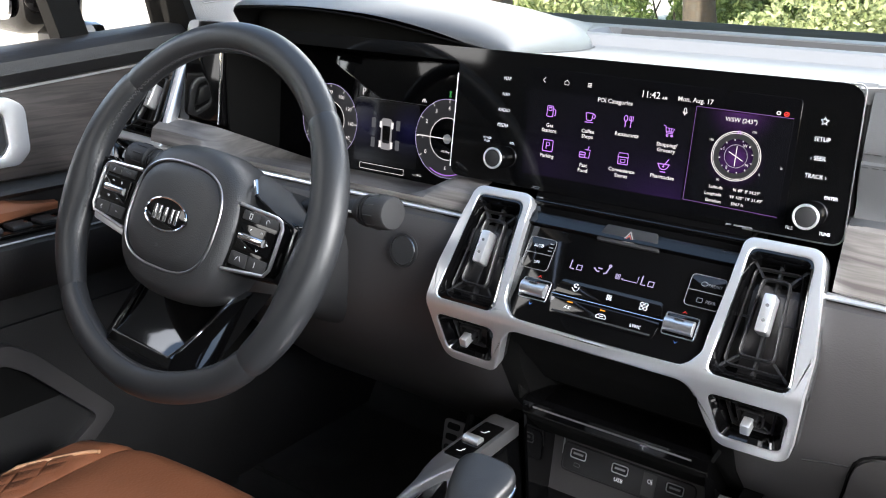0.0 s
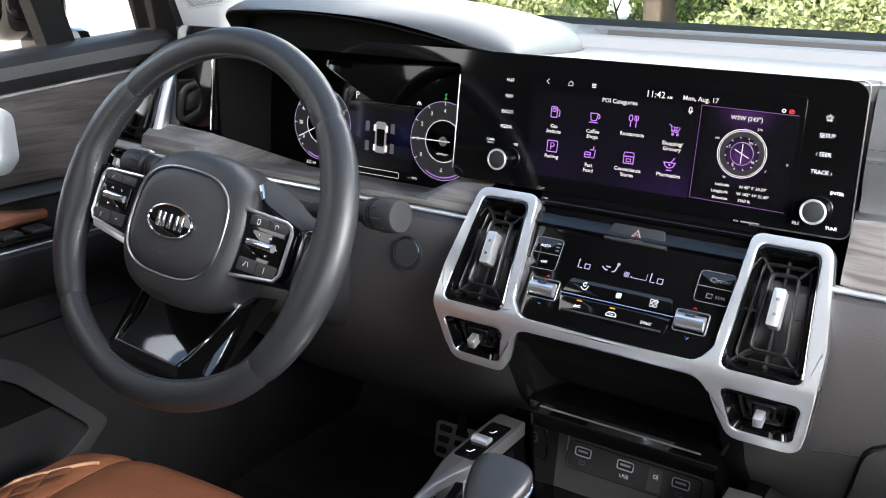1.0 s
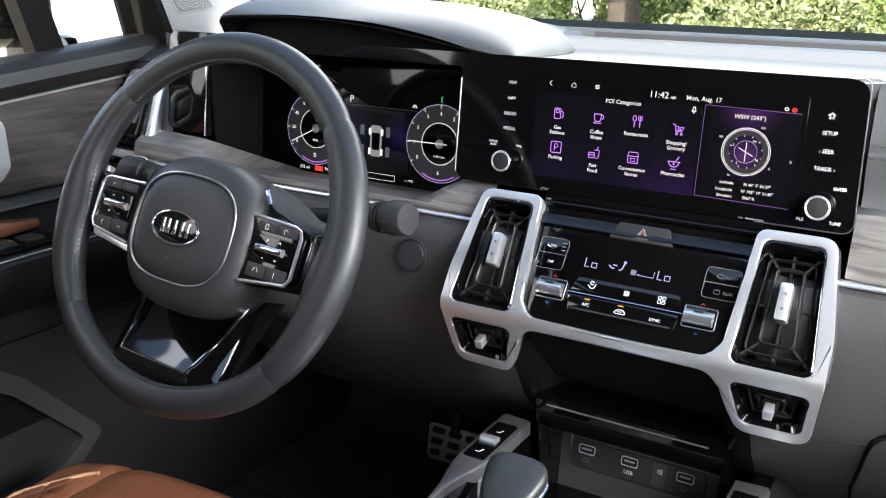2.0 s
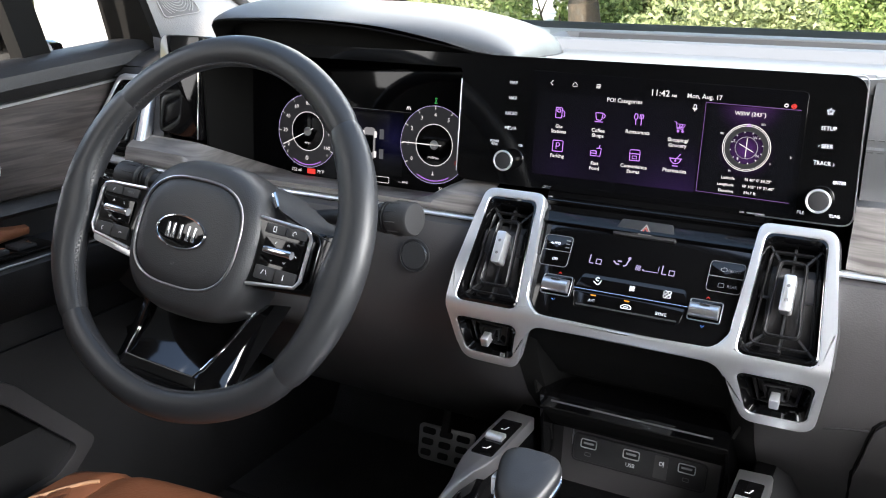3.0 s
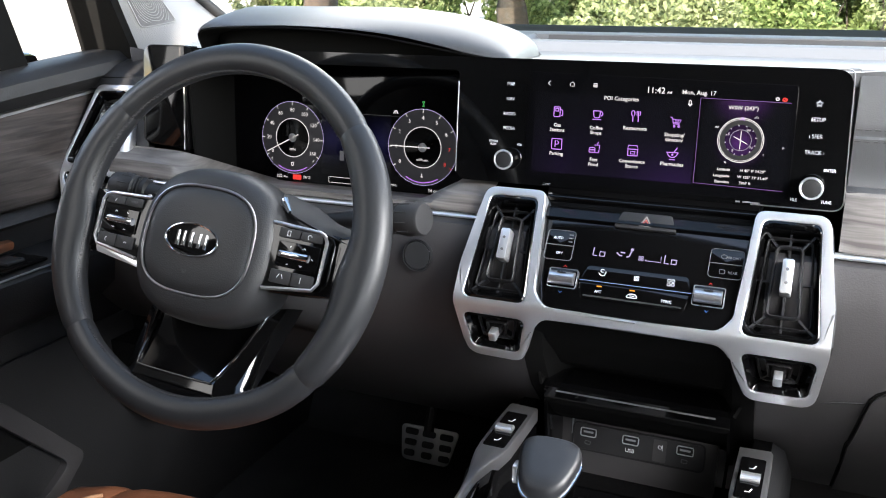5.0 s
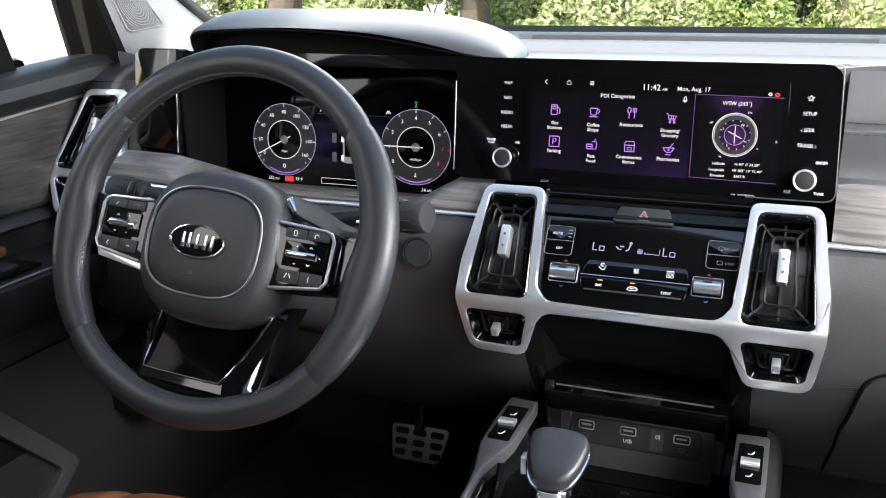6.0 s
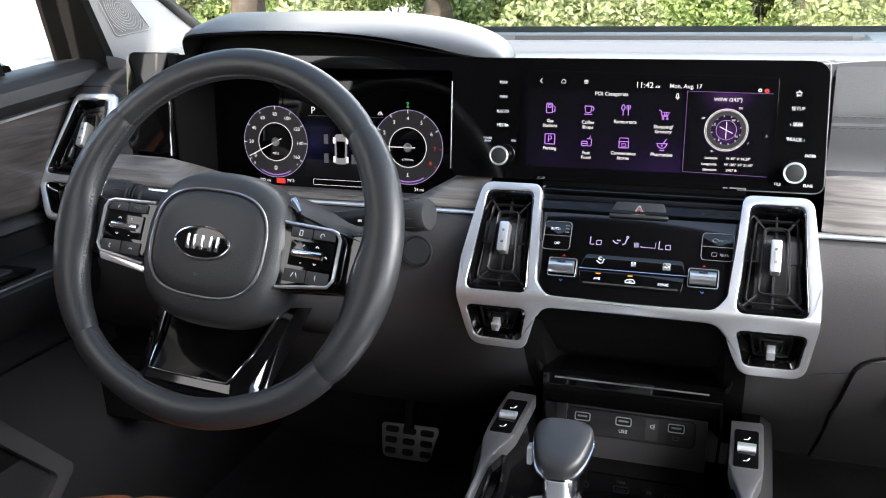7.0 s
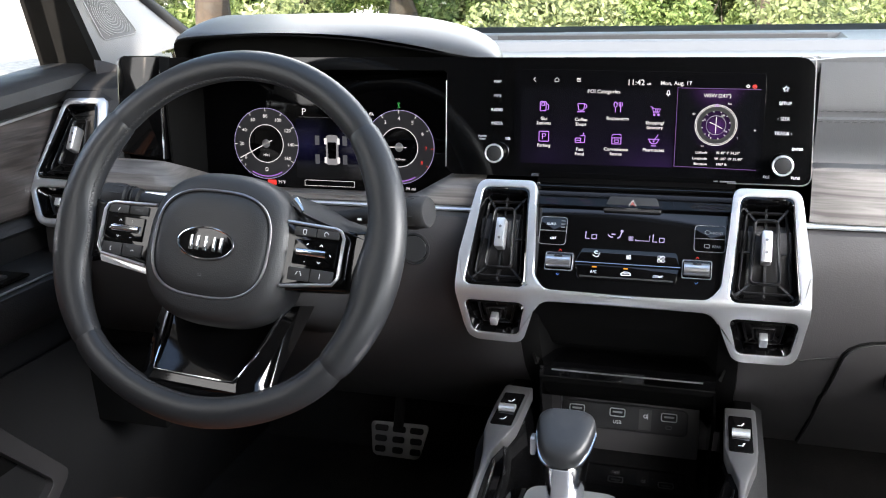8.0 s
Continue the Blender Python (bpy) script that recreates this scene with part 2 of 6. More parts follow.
def table(x, rows):
    """Straight steps between (x, value) rows."""
    if x <= rows[0][0]:
        return rows[0][1]
    for (a, p), (b, q) in zip(rows, rows[1:]):
        if x <= b:
            return p + (q - p) * (x - a) / (b - a)
    return rows[-1][1]


def curve(x, rows):
    """Smooth steps through (x, value) rows."""
    if x <= rows[0][0]:
        return rows[0][1]
    if x >= rows[-1][0]:
        return rows[-1][1]
    i = max(k for k in range(len(rows) - 1) if rows[k][0] <= x)
    p0, p1, p2, p3 = rows[max(0, i - 1)], rows[i], rows[i + 1], rows[min(len(rows) - 1, i + 2)]
    h = p2[0] - p1[0]
    t = (x - p1[0]) / h
    m1 = (p2[1] - p0[1]) / (p2[0] - p0[0]) * h
    m2 = (p3[1] - p1[1]) / (p3[0] - p1[0]) * h
    return (2 * t**3 - 3 * t**2 + 1) * p1[1] + (t**3 - 2 * t**2 + t) * m1 + (3 * t**2 - 2 * t**3) * p2[1] + (t**3 - t**2) * m2


def block(x0, y0, z0, x1, y1, z1, bevel=0.003):
    bm = bmesh.new()
    bmesh.ops.create_cube(bm, size=1)
    bm.transform(Matrix.Translation(((x0 + x1) / 2, (y0 + y1) / 2, (z0 + z1) / 2)) @ Matrix.Diagonal((x1 - x0, y1 - y0, z1 - z0, 1)))
    if bevel:
        bmesh.ops.bevel(bm, geom=bm.edges[:], offset=bevel, segments=2, profile=0.5, affect="EDGES", clamp_overlap=True)
    return bm


def turned(rows, m, n=32, power=2.0):
    """A lathe shape: rows of (radius, z) round local z."""
    bm = bmesh.new()
    g = []
    for r, z in rows:
        g.append([bm.verts.new((x, y, z)) for x, y in oval(0, 0, r, r, n, power)])
    for a, b in zip(g, g[1:]):
        for j in range(n):
            bm.faces.new((a[j], a[(j + 1) % n], b[(j + 1) % n], b[j]))
    bm.faces.new(g[0])
    bm.faces.new(g[-1])
    bm.transform(m)
    return bm

# ---- dashboard ----
DASH = thing("dashboard", "dark soft-touch car dashboard with grey wood trim", "dashboard", at=(0, 0.3, 0.6))


PAD = [(0.060, 0.880), (0.064, 0.8855), (0.075, 0.8860), (0.12, 0.8830), (0.20, 0.8775), (0.30, 0.8710), (0.40, 0.8668), (0.434, 0.8664), (0.437, 0.8672), (0.448, 0.8770), (0.452, 0.8788), (0.457, 0.8795), (0.476, 0.8797), (0.5575, 0.8822), (0.566, 0.8832), (0.60, 0.8832), (0.612, 0.8815), (0.74, 0.862)]


def top_height(x, y):
    """The top pad: a plateau behind the panel, then a riser up to a ledge with the defroster slot."""
    z = table(y, PAD)
    if 0.4775 < y < 0.5565:
        z -= 0.022 * ease((x + 0.270) / 0.012) * ease((0.236 - x) / 0.012)
    z += 0.004 * ease((x - 0.15) / 0.05) * (1 - ease((y - 0.06) / 0.10))
    return z - 0.02 * ease((abs(x) - 0.55) / 0.25)


ys = [0.066, 0.070, 0.08, 0.12, 0.16, 0.20, 0.25, 0.30, 0.35, 0.40, 0.425, 0.434, 0.437, 0.448, 0.452, 0.457, 0.466, 0.476, 0.479, 0.485, 0.50, 0.54, 0.551, 0.556, 0.5575, 0.566, 0.60, 0.612, 0.66, 0.74]
part("top_pad", sheet([[(x, y, top_height(x, y)) for y in ys] for x in [-0.16 + 0.02 * k for k in range(46)]], 0.012), M_PAD, DASH, "grey soft top pad with a defroster slot")
part("top_pad", sheet([[(x, y, top_height(x, y) - 0.0004) for y in ys if y > 0.185] for x in [-0.74 + 0.02 * k for k in range(30)]], 0.012), M_PAD, DASH, "grey soft top pad round the cowl")
# Black sheet over the slot's floor and walls, in place of their shade.
part("slot_shade", sheet([[(x, y, z) for y, z in ((0.4795, 0.8775), (0.487, 0.8605), (0.549, 0.8605), (0.5555, 0.8802))] for x in (-0.258, 0.0, 0.222)], 0.001), M_BLACK, DASH, "dark sheet that gives the defroster slot its shade", smooth=False)
grate = bmesh.new()
for k in range(68):
    x = -0.25 + 0.0068 * k
    join(grate, block(x, 0.489, 0.8602, x + 0.002, 0.548, 0.866, 0))
tagged(part("slot_grate", grate, M_BLACK, DASH, smooth=False), kind="stuff")
part("pad_seam", sweep([(-0.226, 0.405, top_height(-0.2, 0.405)), (-0.205, 0.35, top_height(-0.2, 0.35)), (-0.188, 0.28, top_height(-0.2, 0.28)), (-0.166, 0.18, top_height(-0.2, 0.18)), (-0.148, 0.08, top_height(-0.14, 0.08))], 0.0008, n=6), M_BLACK, DASH)


def lip(x):
    """The cowl's front lip over the instruments: how far back and how high."""
    f = curve(x, [(-0.556, 0.120), (-0.545, 0.098), (-0.53, 0.080), (-0.48, 0.064), (-0.2, 0.062), (-0.14, 0.066)])
    e = curve(x, [(-0.556, 0.878), (-0.548, 0.893), (-0.535, 0.905), (-0.515, 0.911), (-0.46, 0.9145), (-0.40, 0.9155), (-0.34, 0.9130), (-0.29, 0.9085), (-0.24, 0.9010), (-0.20, 0.8945), (-0.17, 0.8900), (-0.14, 0.8862)])
    return f, e


def swell(d, w):
    """A rounded shoulder: 0 at an edge, 1 at w metres in from it."""
    u = max(0.0, min(1.0, 1 - d / w))
    return (1 - u**2.3) ** (1 / 2.3)


def cowl_point(u, y):
    """u from the door side (0) to the middle of the car (1)."""
    right = curve(y, [(0.06, -0.142), (0.12, -0.152), (0.20, -0.172), (0.30, -0.193), (0.40, -0.226), (0.46, -0.266), (0.56, -0.305), (0.64, -0.33)])
    left = curve(y, [(0.06, -0.552), (0.12, -0.558), (0.2, -0.585), (0.3, -0.60), (0.64, -0.60)])
    x = left + (right - left) * (0.5 - 0.5 * math.cos(math.pi * u))
    crest = curve(y, [(0.06, 0.918), (0.09, 0.925), (0.13, 0.9305), (0.18, 0.9320), (0.24, 0.929), (0.32, 0.9215), (0.40, 0.9130), (0.48, 0.9035), (0.56, 0.8930), (0.64, 0.872)])
    base = top_height(max(x, -0.54), y) - 0.0025
    z = base + (crest - base) * swell(x - left, 0.075) * swell(right - x, 0.20)
    f, e = lip(x)
    if y < f + 0.04:
        z = e + (z - e) * swell(max(0.0, y - f), 0.04)
    return Vector((x, max(y, f), max(z, base)))


cys_ = [0.062, 0.0625, 0.0635, 0.065, 0.068, 0.073, 0.08, 0.088, 0.097, 0.107, 0.118, 0.13, 0.145, 0.16, 0.18, 0.205, 0.235, 0.27, 0.31, 0.35, 0.39, 0.42, 0.445, 0.47, 0.50, 0.54, 0.59, 0.64]
part("cowl", sheet([[cowl_point(k / 48, y) for k in range(49)] for y in cys_]), M_PAD, DASH, "smooth grey cowl over the instruments")
xs = [-0.552, -0.548, -0.543, -0.535, -0.525] + [-0.51 + 0.015 * k for k in range(25)]
# Near-black sheets that paint the shadow beneath the cowl's lip.
part("cowl_underside_shade", sheet([[(x, lip(x)[0] + 0.040, lip(x)[1] - 0.005), (x, lip(x)[0] + 0.002, lip(x)[1] - 0.0022), (x, lip(x)[0] + 0.0002, lip(x)[1] - 0.0008)] for x in xs], 0.001), M_VOID, DASH, "cowl underside with its shade coloured near-black")
part("cowl_underside_shade", sheet([[(x, lip(x)[0] + 0.040, 0.872), (x, lip(x)[0] + 0.040, lip(x)[1] - 0.003)] for x in xs], 0.004), M_VOID, DASH, "cowl underside with its shade coloured near-black")

part("core_or_sun_block", block(-0.74, 0.206, 0.45, 0.74, 0.69, 0.840, 0), M_VOID, DASH, smooth=False)
part("core_or_sun_block", block(-0.745, 0.115, 0.50, -0.585, 0.205, 0.845, 0), M_VOID, DASH, smooth=False)
# Added block, no part of the dashboard: keeps stray sun off the footwell.
part("core_or_sun_block", block(-0.745, 0.070, 0.405, -0.600, 0.205, 0.499, 0), M_VOID, DASH, smooth=False)
part("core_or_sun_block", block(-0.180, 0.105, 0.60, 0.74, 0.205, 0.860, 0), M_VOID, DASH, smooth=False)

# fascia below: profile (y, z) of the passenger side and of the knee side
UPPER = [(0.075, 0.8885), (0.066, 0.884), (0.061, 0.870), (0.0585, 0.845), (0.0585, 0.838), (0.0595, 0.836), (0.0595, 0.834), (0.0575, 0.832), (0.062, 0.812), (0.068, 0.800), (0.066, 0.789), (0.052, 0.787)]
part("upper_fascia", sheet([[(x, y + (0.010 if x < 0.167 else 0), z) for y, z in UPPER] for x in [0.150, 0.1655, 0.1675] + [0.18 + 0.03 * k for k in range(19)]], 0.006), M_PAD, DASH, "grey padded fascia with a stitched seam")
seam = bmesh.new()
for k in range(56):
    x = 0.168 + 0.0075 * k
    join(seam, block(x, 0.0572, 0.8395, x + 0.005, 0.0590, 0.8405, 0))
    join(seam, block(x, 0.0572, 0.8295, x + 0.005, 0.0590, 0.8305, 0))
tagged(part("stitching", seam, M_THREAD, DASH, smooth=False), kind="stuff")
WOODP = [(0.052, 0.787), (0.0465, 0.785), (0.042, 0.775), (0.036, 0.757), (0.032, 0.744), (0.031, 0.7375), (0.036, 0.7365)]
part("wood_trim", sheet([[(x, y + (0.004 if x < 0.167 else 0), z) for y, z in WOODP] for x in [0.1668] + [0.18 + 0.03 * k for k in range(19)]], 0.005), M_WOOD, DASH, "grey open-pored wood trim")
part("trim_strip", sheet([[(x, y, z) for y, z in [(0.034, 0.7368), (0.0285, 0.7362), (0.0272, 0.7345), (0.0285, 0.7325), (0.034, 0.7320)]] for x in [0.150 + 0.06 * k for k in range(10)]], 0.002), M_SILVER, DASH, "thin bright strip under the wood")


def ledge(x):
    """The wood-look ledge that scoops under the instruments."""
    t = ease((x + 0.56) / 0.06) * (1 - ease((x + 0.25) / 0.06))
    zt = 0.764 - 0.024 * t
    yb = 0.062 + 0.135 * t
    zb = zt + 0.004 - 0.034 * t
    f = 0.012 * ease((-0.50 - x) / 0.15)
    return [(x, 0.040 + f, 0.7365), (x, 0.034 + f, 0.738), (x, 0.034 + f, 0.744), (x, 0.038 + f, max(0.7445, 0.7365 + 0.7 * (zt - 0.7365)) - 0.003 * t), (x, 0.048 + f, zt - 0.002 * (1 - t)), (x, 0.058 + f, zt), (x, 0.5 * (0.062 + yb) + f, 0.5 * (zt + zb)), (x, yb + f, zb)]


lx = [-0.655 + 0.0125 * k for k in range(41)]
part("wood_trim", sheet([ledge(x) for x in lx]), M_WOOD, DASH, "grey wood ledge under the instruments")
part("trim_strip", sheet([[(x, y + 0.012 * ease((-0.50 - x) / 0.15), z) for y, z in [(0.037, 0.7368), (0.0315, 0.7362), (0.0302, 0.7345), (0.0315, 0.7325), (0.037, 0.7320)]] for x in lx], 0.002), M_SILVER, DASH, "thin bright strip under the wood")

LOWER = [(0.033, 0.7315), (0.024, 0.728), (0.017, 0.715), (0.0125, 0.695), (0.011, 0.660), (0.013, 0.625), (0.022, 0.60), (0.05, 0.555), (0.10, 0.505), (0.16, 0.455), (0.205, 0.418), (0.24, 0.405), (0.30, 0.41)]


def lower_row(x, proud=0.0, lo=0, hi=len(LOWER)):
    back = 0.03 * ease((-0.50 - x) / 0.15) + 0.035 * ease((0.095 - abs(x)) / 0.02)
    return [(x, y + back - proud, z - 0.4 * proud) for y, z in LOWER[lo:hi]]


part("lower_panel", sheet([lower_row(x) for x in [-0.72 + 0.02 * k for k in range(31)] + [-0.112]], 0.006), M_DASH, DASH, "dark grained lower dashboard panel")
part("lower_panel", sheet([lower_row(x) for x in [0.112] + [0.12 + 0.02 * k for k in range(31)]], 0.006), M_DASH, DASH, "dark grained lower dashboard panel")
# Middle of the lower panel, coloured near-black for the shade of the recess.
part("recess_shade", sheet([lower_row(x) for x in [-0.1115 + 0.2230 * k / 22 for k in range(23)]], 0.006), M_VOID, DASH, "recess under the controls, its shade put in as near-black")
lid_edge = lambda z: table(z, [(0.42, 0.192), (0.546, 0.194), (0.576, 0.1995), (0.600, 0.2030), (0.612, 0.2062), (0.619, 0.211), (0.6245, 0.219), (0.6275, 0.229), (0.629, 0.242)])
lid_z = [0.629, 0.6275, 0.6245, 0.619, 0.612, 0.600, 0.588, 0.576, 0.56, 0.546, 0.52, 0.49, 0.46, 0.435, 0.42]
on_lower = lambda z: table(z, [(q, p) for p, q in reversed(LOWER[:12])])
part("glove_box", sheet([[(x0 + (0.74 - x0) * u, on_lower(z) - 0.0022, z - 0.0006) for u in (0, 0.006, 0.05, 0.2, 0.4, 0.6, 0.8, 1)] for z in lid_z for x0 in [lid_edge(z) + 0.0015]], 0.002), M_DASH, DASH, "dark glove box lid")
part("lid_gap", sweep([(0.74, on_lower(0.629) - 0.0006, 0.6305), (0.40, on_lower(0.629) - 0.0006, 0.6305)] + [(lid_edge(z), on_lower(z) - 0.0006, z + 0.0006) for z in lid_z], 0.0013, n=6), M_VOID, DASH, "dark gap round the lid")
part("panel_seam", sweep([(0.168, 0.0215, 0.600), (0.185, 0.0198, 0.6045), (0.203, 0.0185, 0.6075)], 0.0007, n=6), M_DEEP, DASH)
latch = plate(box_outline(0.245, 0.575, 0.32, 0.598, 0.009), 0, 0.004, Matrix(((1, 0, 0, 0), (0, 0, -1, 0.0215), (0, 1, 0, 0), (0, 0, 0, 1))), 0.0015)
part("glove_latch", latch, M_GLOSS, DASH, "black glove box latch")

# ---- black fascia panel with the touch screen ----
S = plane_at((0, 0.0563, 0.84), 6.3)
PANEL = thing("infotainment_panel", "wide glossy black panel with touch screen, buttons and knobs", "display", at=(0, 0.06, 0.77))
outer = rounded([(-0.53, 0.0500, 0.002), (0.1625, 0.0500, 0.017), (0.1665, -0.0715, 0.010), (-0.197, -0.0715, 0.012), (-0.197, 0.037, 0.006), (-0.53, 0.037, 0.002)], 5)
part("bezel", plate(outer, -0.030, 0.0, S, 0.0), M_GLOSS, PANEL, "glossy black bezel")
part("bezel_edge", sweep([(x, y, 0.0004) for x, y in rounded([(0.150, 0.0498, 0.0), (0.1625, 0.0498, 0.009), (0.1664, -0.0712, 0.010), (0.09, -0.0712, 0)], 6)], 0.0006, n=6, m=S), M_SATIN, PANEL)
SL = plane_at((0, 0.083, 0.84), 6.3)
part("bezel_end", plate(rounded([(-0.029, -0.066, 0.010), (0.028, -0.074, 0.002), (0.028, 0.0500, 0.002), (-0.027, 0.0500, 0.012)]), -0.03, 0.0, SL @ Matrix.Translation((-0.589, 0, 0)) @ Matrix.Rotation(radians(13), 4, "Y"), 0.002), M_GLOSS, PANEL, "glossy black outer end of the panel")
part("bezel_bridge", sheet([[S @ Vector((-0.531, y, -0.001)), SL @ Vector((-0.5605, y, 0.0))] for y in (0.0495, 0.044, 0.030)], 0.004), M_VOID, PANEL, smooth=False)
part("bezel_edge", sweep([(-0.5605, 0.033, 0.0), (-0.5605, -0.072, 0.0)], 0.0011, n=6, m=SL), M_CHROME, PANEL, "bright edge of the instrument opening")
part("bezel_edge", sweep([(-0.1975, 0.026, 0.0), (-0.1975, -0.064, 0.0)], 0.0006, n=6, m=S), M_DULL, PANEL)
scr = part("screen", plate(rounded([(-0.1235, -0.0655, 0.005), (0.121, -0.0675, 0.005), (0.1195, 0.0345, 0.004), (-0.1235, 0.038, 0.004)]), 0.0002, 0.0008, S, 0), M_SCREEN, PANEL, "touch screen showing violet place icons")
part("screen_rim", sweep([(x, y, 0.0006) for x, y in rounded([(-0.1235, -0.0655, 0.005), (0.121, -0.0675, 0.005), (0.1195, 0.0345, 0.004), (-0.1235, 0.038, 0.004)])], 0.0003, True, 6, m=S), M_GLOSS, PANEL)


def glow_field(name, base, falls):
    """A lit screen area: soft pools of colour, (x, y, radius, strength) each."""
    m = material(name, (0.003, 0.003, 0.004), 0.06, emit=base, power=1.0)
    nt = m.node_tree
    b = nt.nodes["Principled BSDF"]
    co = nt.nodes.new("ShaderNodeTexCoord")
    total = None
    for x, z, r, k in falls:
        mp = nt.nodes.new("ShaderNodeMapping")
        mp.inputs["Location"].default_value = (-x / r, 0, -z / r)
        mp.inputs["Scale"].default_value = (1 / r, 0, 1 / r)
        nt.links.new(co.outputs["Object"], mp.inputs["Vector"])
        g = nt.nodes.new("ShaderNodeTexGradient")
        g.gradient_type = "QUADRATIC_SPHERE"
        nt.links.new(mp.outputs["Vector"], g.inputs["Vector"])
        mul = nt.nodes.new("ShaderNodeMath")
        mul.operation, mul.inputs[1].default_value = "MULTIPLY_ADD", k
        nt.links.new(g.outputs["Fac"], mul.inputs[0])
        mul.inputs[2].default_value = 0.0
        if total:
            nt.links.new(total, mul.inputs[2])
        total = mul.outputs["Value"]
    nt.links.new(total, b.inputs["Emission Strength"])
    return m


M_POOL = glow_field("lit_screen_violet", (0.16, 0.05, 0.42), [(-0.03, 0.02, 0.11, GLOW * 0.02), (0.025, -0.01, 0.075, GLOW * 0.20), (-0.09, 0.02, 0.06, GLOW * 0.03)])
part("icon_area", plate(box_outline(-0.117, -0.0575, 0.0365, 0.019, 0.001), 0.0008, 0.0011, S), M_POOL, scr, smooth=False)
M_POOL2 = glow_field("lit_compass_violet", (0.35, 0.10, 0.65), [(0.076, 0.052, 0.026, GLOW * 0.28), (0.076, 0.095, 0.034, GLOW * 0.30)])
part("compass_area", plate(box_outline(0.0405, -0.0560, 0.1155, 0.019, 0.001), 0.0008, 0.0011, S), M_POOL2, scr, smooth=False)
lines = stroke([(0.0385, -0.056), (0.0385, 0.0205), (0.1155, 0.0195)], 0.0006, S, 0.0010)
stroke([(0.0385, -0.056), (0.1155, -0.0575)], 0.0005, S, 0.0010, into=lines)
part("divider", lines, M_DIMLINE, scr, smooth=False)
Z = 0.0013
for txt, x, y in (("Gas\nStations", -0.0930, -0.0160), ("Coffee\nShops", -0.0550, -0.0165), ("Restaurants", -0.0185, -0.0125), ("Shopping/\nGrocery", 0.0180, -0.0185), ("Parking", -0.0925, -0.0410), ("Fast\nFood", -0.0555, -0.0465), ("Convenience\nStores", -0.0190, -0.0455), ("Pharmacies", 0.0178, -0.0430)):
    lettering("label", txt, 0.0032, x, y + 0.0022, S, M_LIT, scr, z=Z, bold=0.00008)
for txt, cap, x, y, w in (("POI Categories", 0.0036, -0.0331, 0.0162, 1.0), ("11:42", 0.0054, -0.0020, 0.0252, 1.0), ("AM", 0.0022, 0.0105, 0.0238, 1.0), ("Mon, Aug. 17", 0.0038, 0.0366, 0.0248, 1.0), ("WSW (243°)", 0.0033, 0.0760, 0.0132, 1.0), ("Latitude", 0.0024, 0.0640, -0.0418, 1.0), ("N 40° 0' 34.29\"", 0.0024, 0.0890, -0.0418, 1.0), ("Longitude", 0.0024, 0.0625, -0.0476, 1.0), ("W 105° 19' 31.40\"", 0.0024, 0.0895, -0.0476, 1.0), ("Elevation", 0.0024, 0.0635, -0.0530, 1.0), ("5967 ft", 0.0024, 0.0832, -0.0530, 1.0)):
    lettering("label", txt, cap, x, y, S, M_LIT, scr, z=Z, wide=w, bold=0.00006)
# icons
ZI = 0.0012


def icon(name, strokes, cx, cy, mat=M_VIOLET, w=0.0008, m=S, parent=scr, z=ZI):
    bm = bmesh.new()
    for path, closed in strokes:
        stroke([(cx + x, cy + y) for x, y in path], w, m, z, closed, into=bm)
    return part(name, bm, mat, parent, smooth=False)


def sq(x0, y0, x1, y1, r=0.0008):
    return (box_outline(x0, y0, x1, y1, r, 3), True)


icon("icon", [sq(-0.0045, -0.0045, 0.0015, 0.0048), sq(-0.003, 0.0008, 0.0, 0.0035, 0.0003), ([(0.0015, 0.003), (0.004, 0.0015), (0.004, -0.0035), (0.0025, -0.003)], False)], -0.0925, 0.001)
icon("icon", [(rounded([(-0.004, 0.003, 0.0003), (-0.003, -0.0035, 0.002), (0.002, -0.0035, 0.002), (0.003, 0.003, 0.0003)]), True), (arc(0.003, 0.0005, 0.002, -80, 80, 8), False), ([(-0.0045, -0.005), (0.0035, -0.005)], False)], -0.0546, 0.001)
icon("icon", [([(-0.0025, -0.005), (-0.0025, 0.0)], False), (oval(-0.0025, 0.0025, 0.0016, 0.0026, 12), True), ([(0.0025, -0.005), (0.0025, 0.005)], False), ([(0.001, 0.0048), (0.001, 0.001), (0.004, 0.001), (0.004, 0.0048)], False)], -0.0185, 0.001)
icon("icon", [([(-0.005, 0.004), (-0.003, 0.0035), (-0.002, -0.002), (0.0035, -0.002)], False), ([(-0.0027, 0.0022), (0.0048, 0.0018), (0.0035, -0.001), (-0.0022, -0.0008)], True), ([(0, 0.002), (0.0004, -0.001)], False), ([(0.0023, 0.002), (0.0018, -0.001)], False), (oval(-0.001, -0.004, 0.0008, 0.0008, 8), True), (oval(0.003, -0.004, 0.0008, 0.0008, 8), True)], 0.0182, -0.002)
icon("icon", [sq(-0.005, -0.005, 0.005, 0.005), ([(-0.0015, -0.003), (-0.0015, 0.003), (0.0008, 0.003), (0.0018, 0.0018), (0.0018, 0.0008), (0.0008, -0.0002), (-0.0015, -0.0002)], False)], -0.0925, -0.0295)
icon("icon", [sq(-0.005, -0.005, 0.0005, -0.0005), ([(-0.005, -0.0027), (0.0005, -0.0027)], False), ([(0.0012, -0.005), (0.0042, -0.005), (0.005, 0.002), (0.0, 0.002)], False), ([(0.0025, 0.002), (0.0035, 0.005)], False)], -0.0552, -0.030)
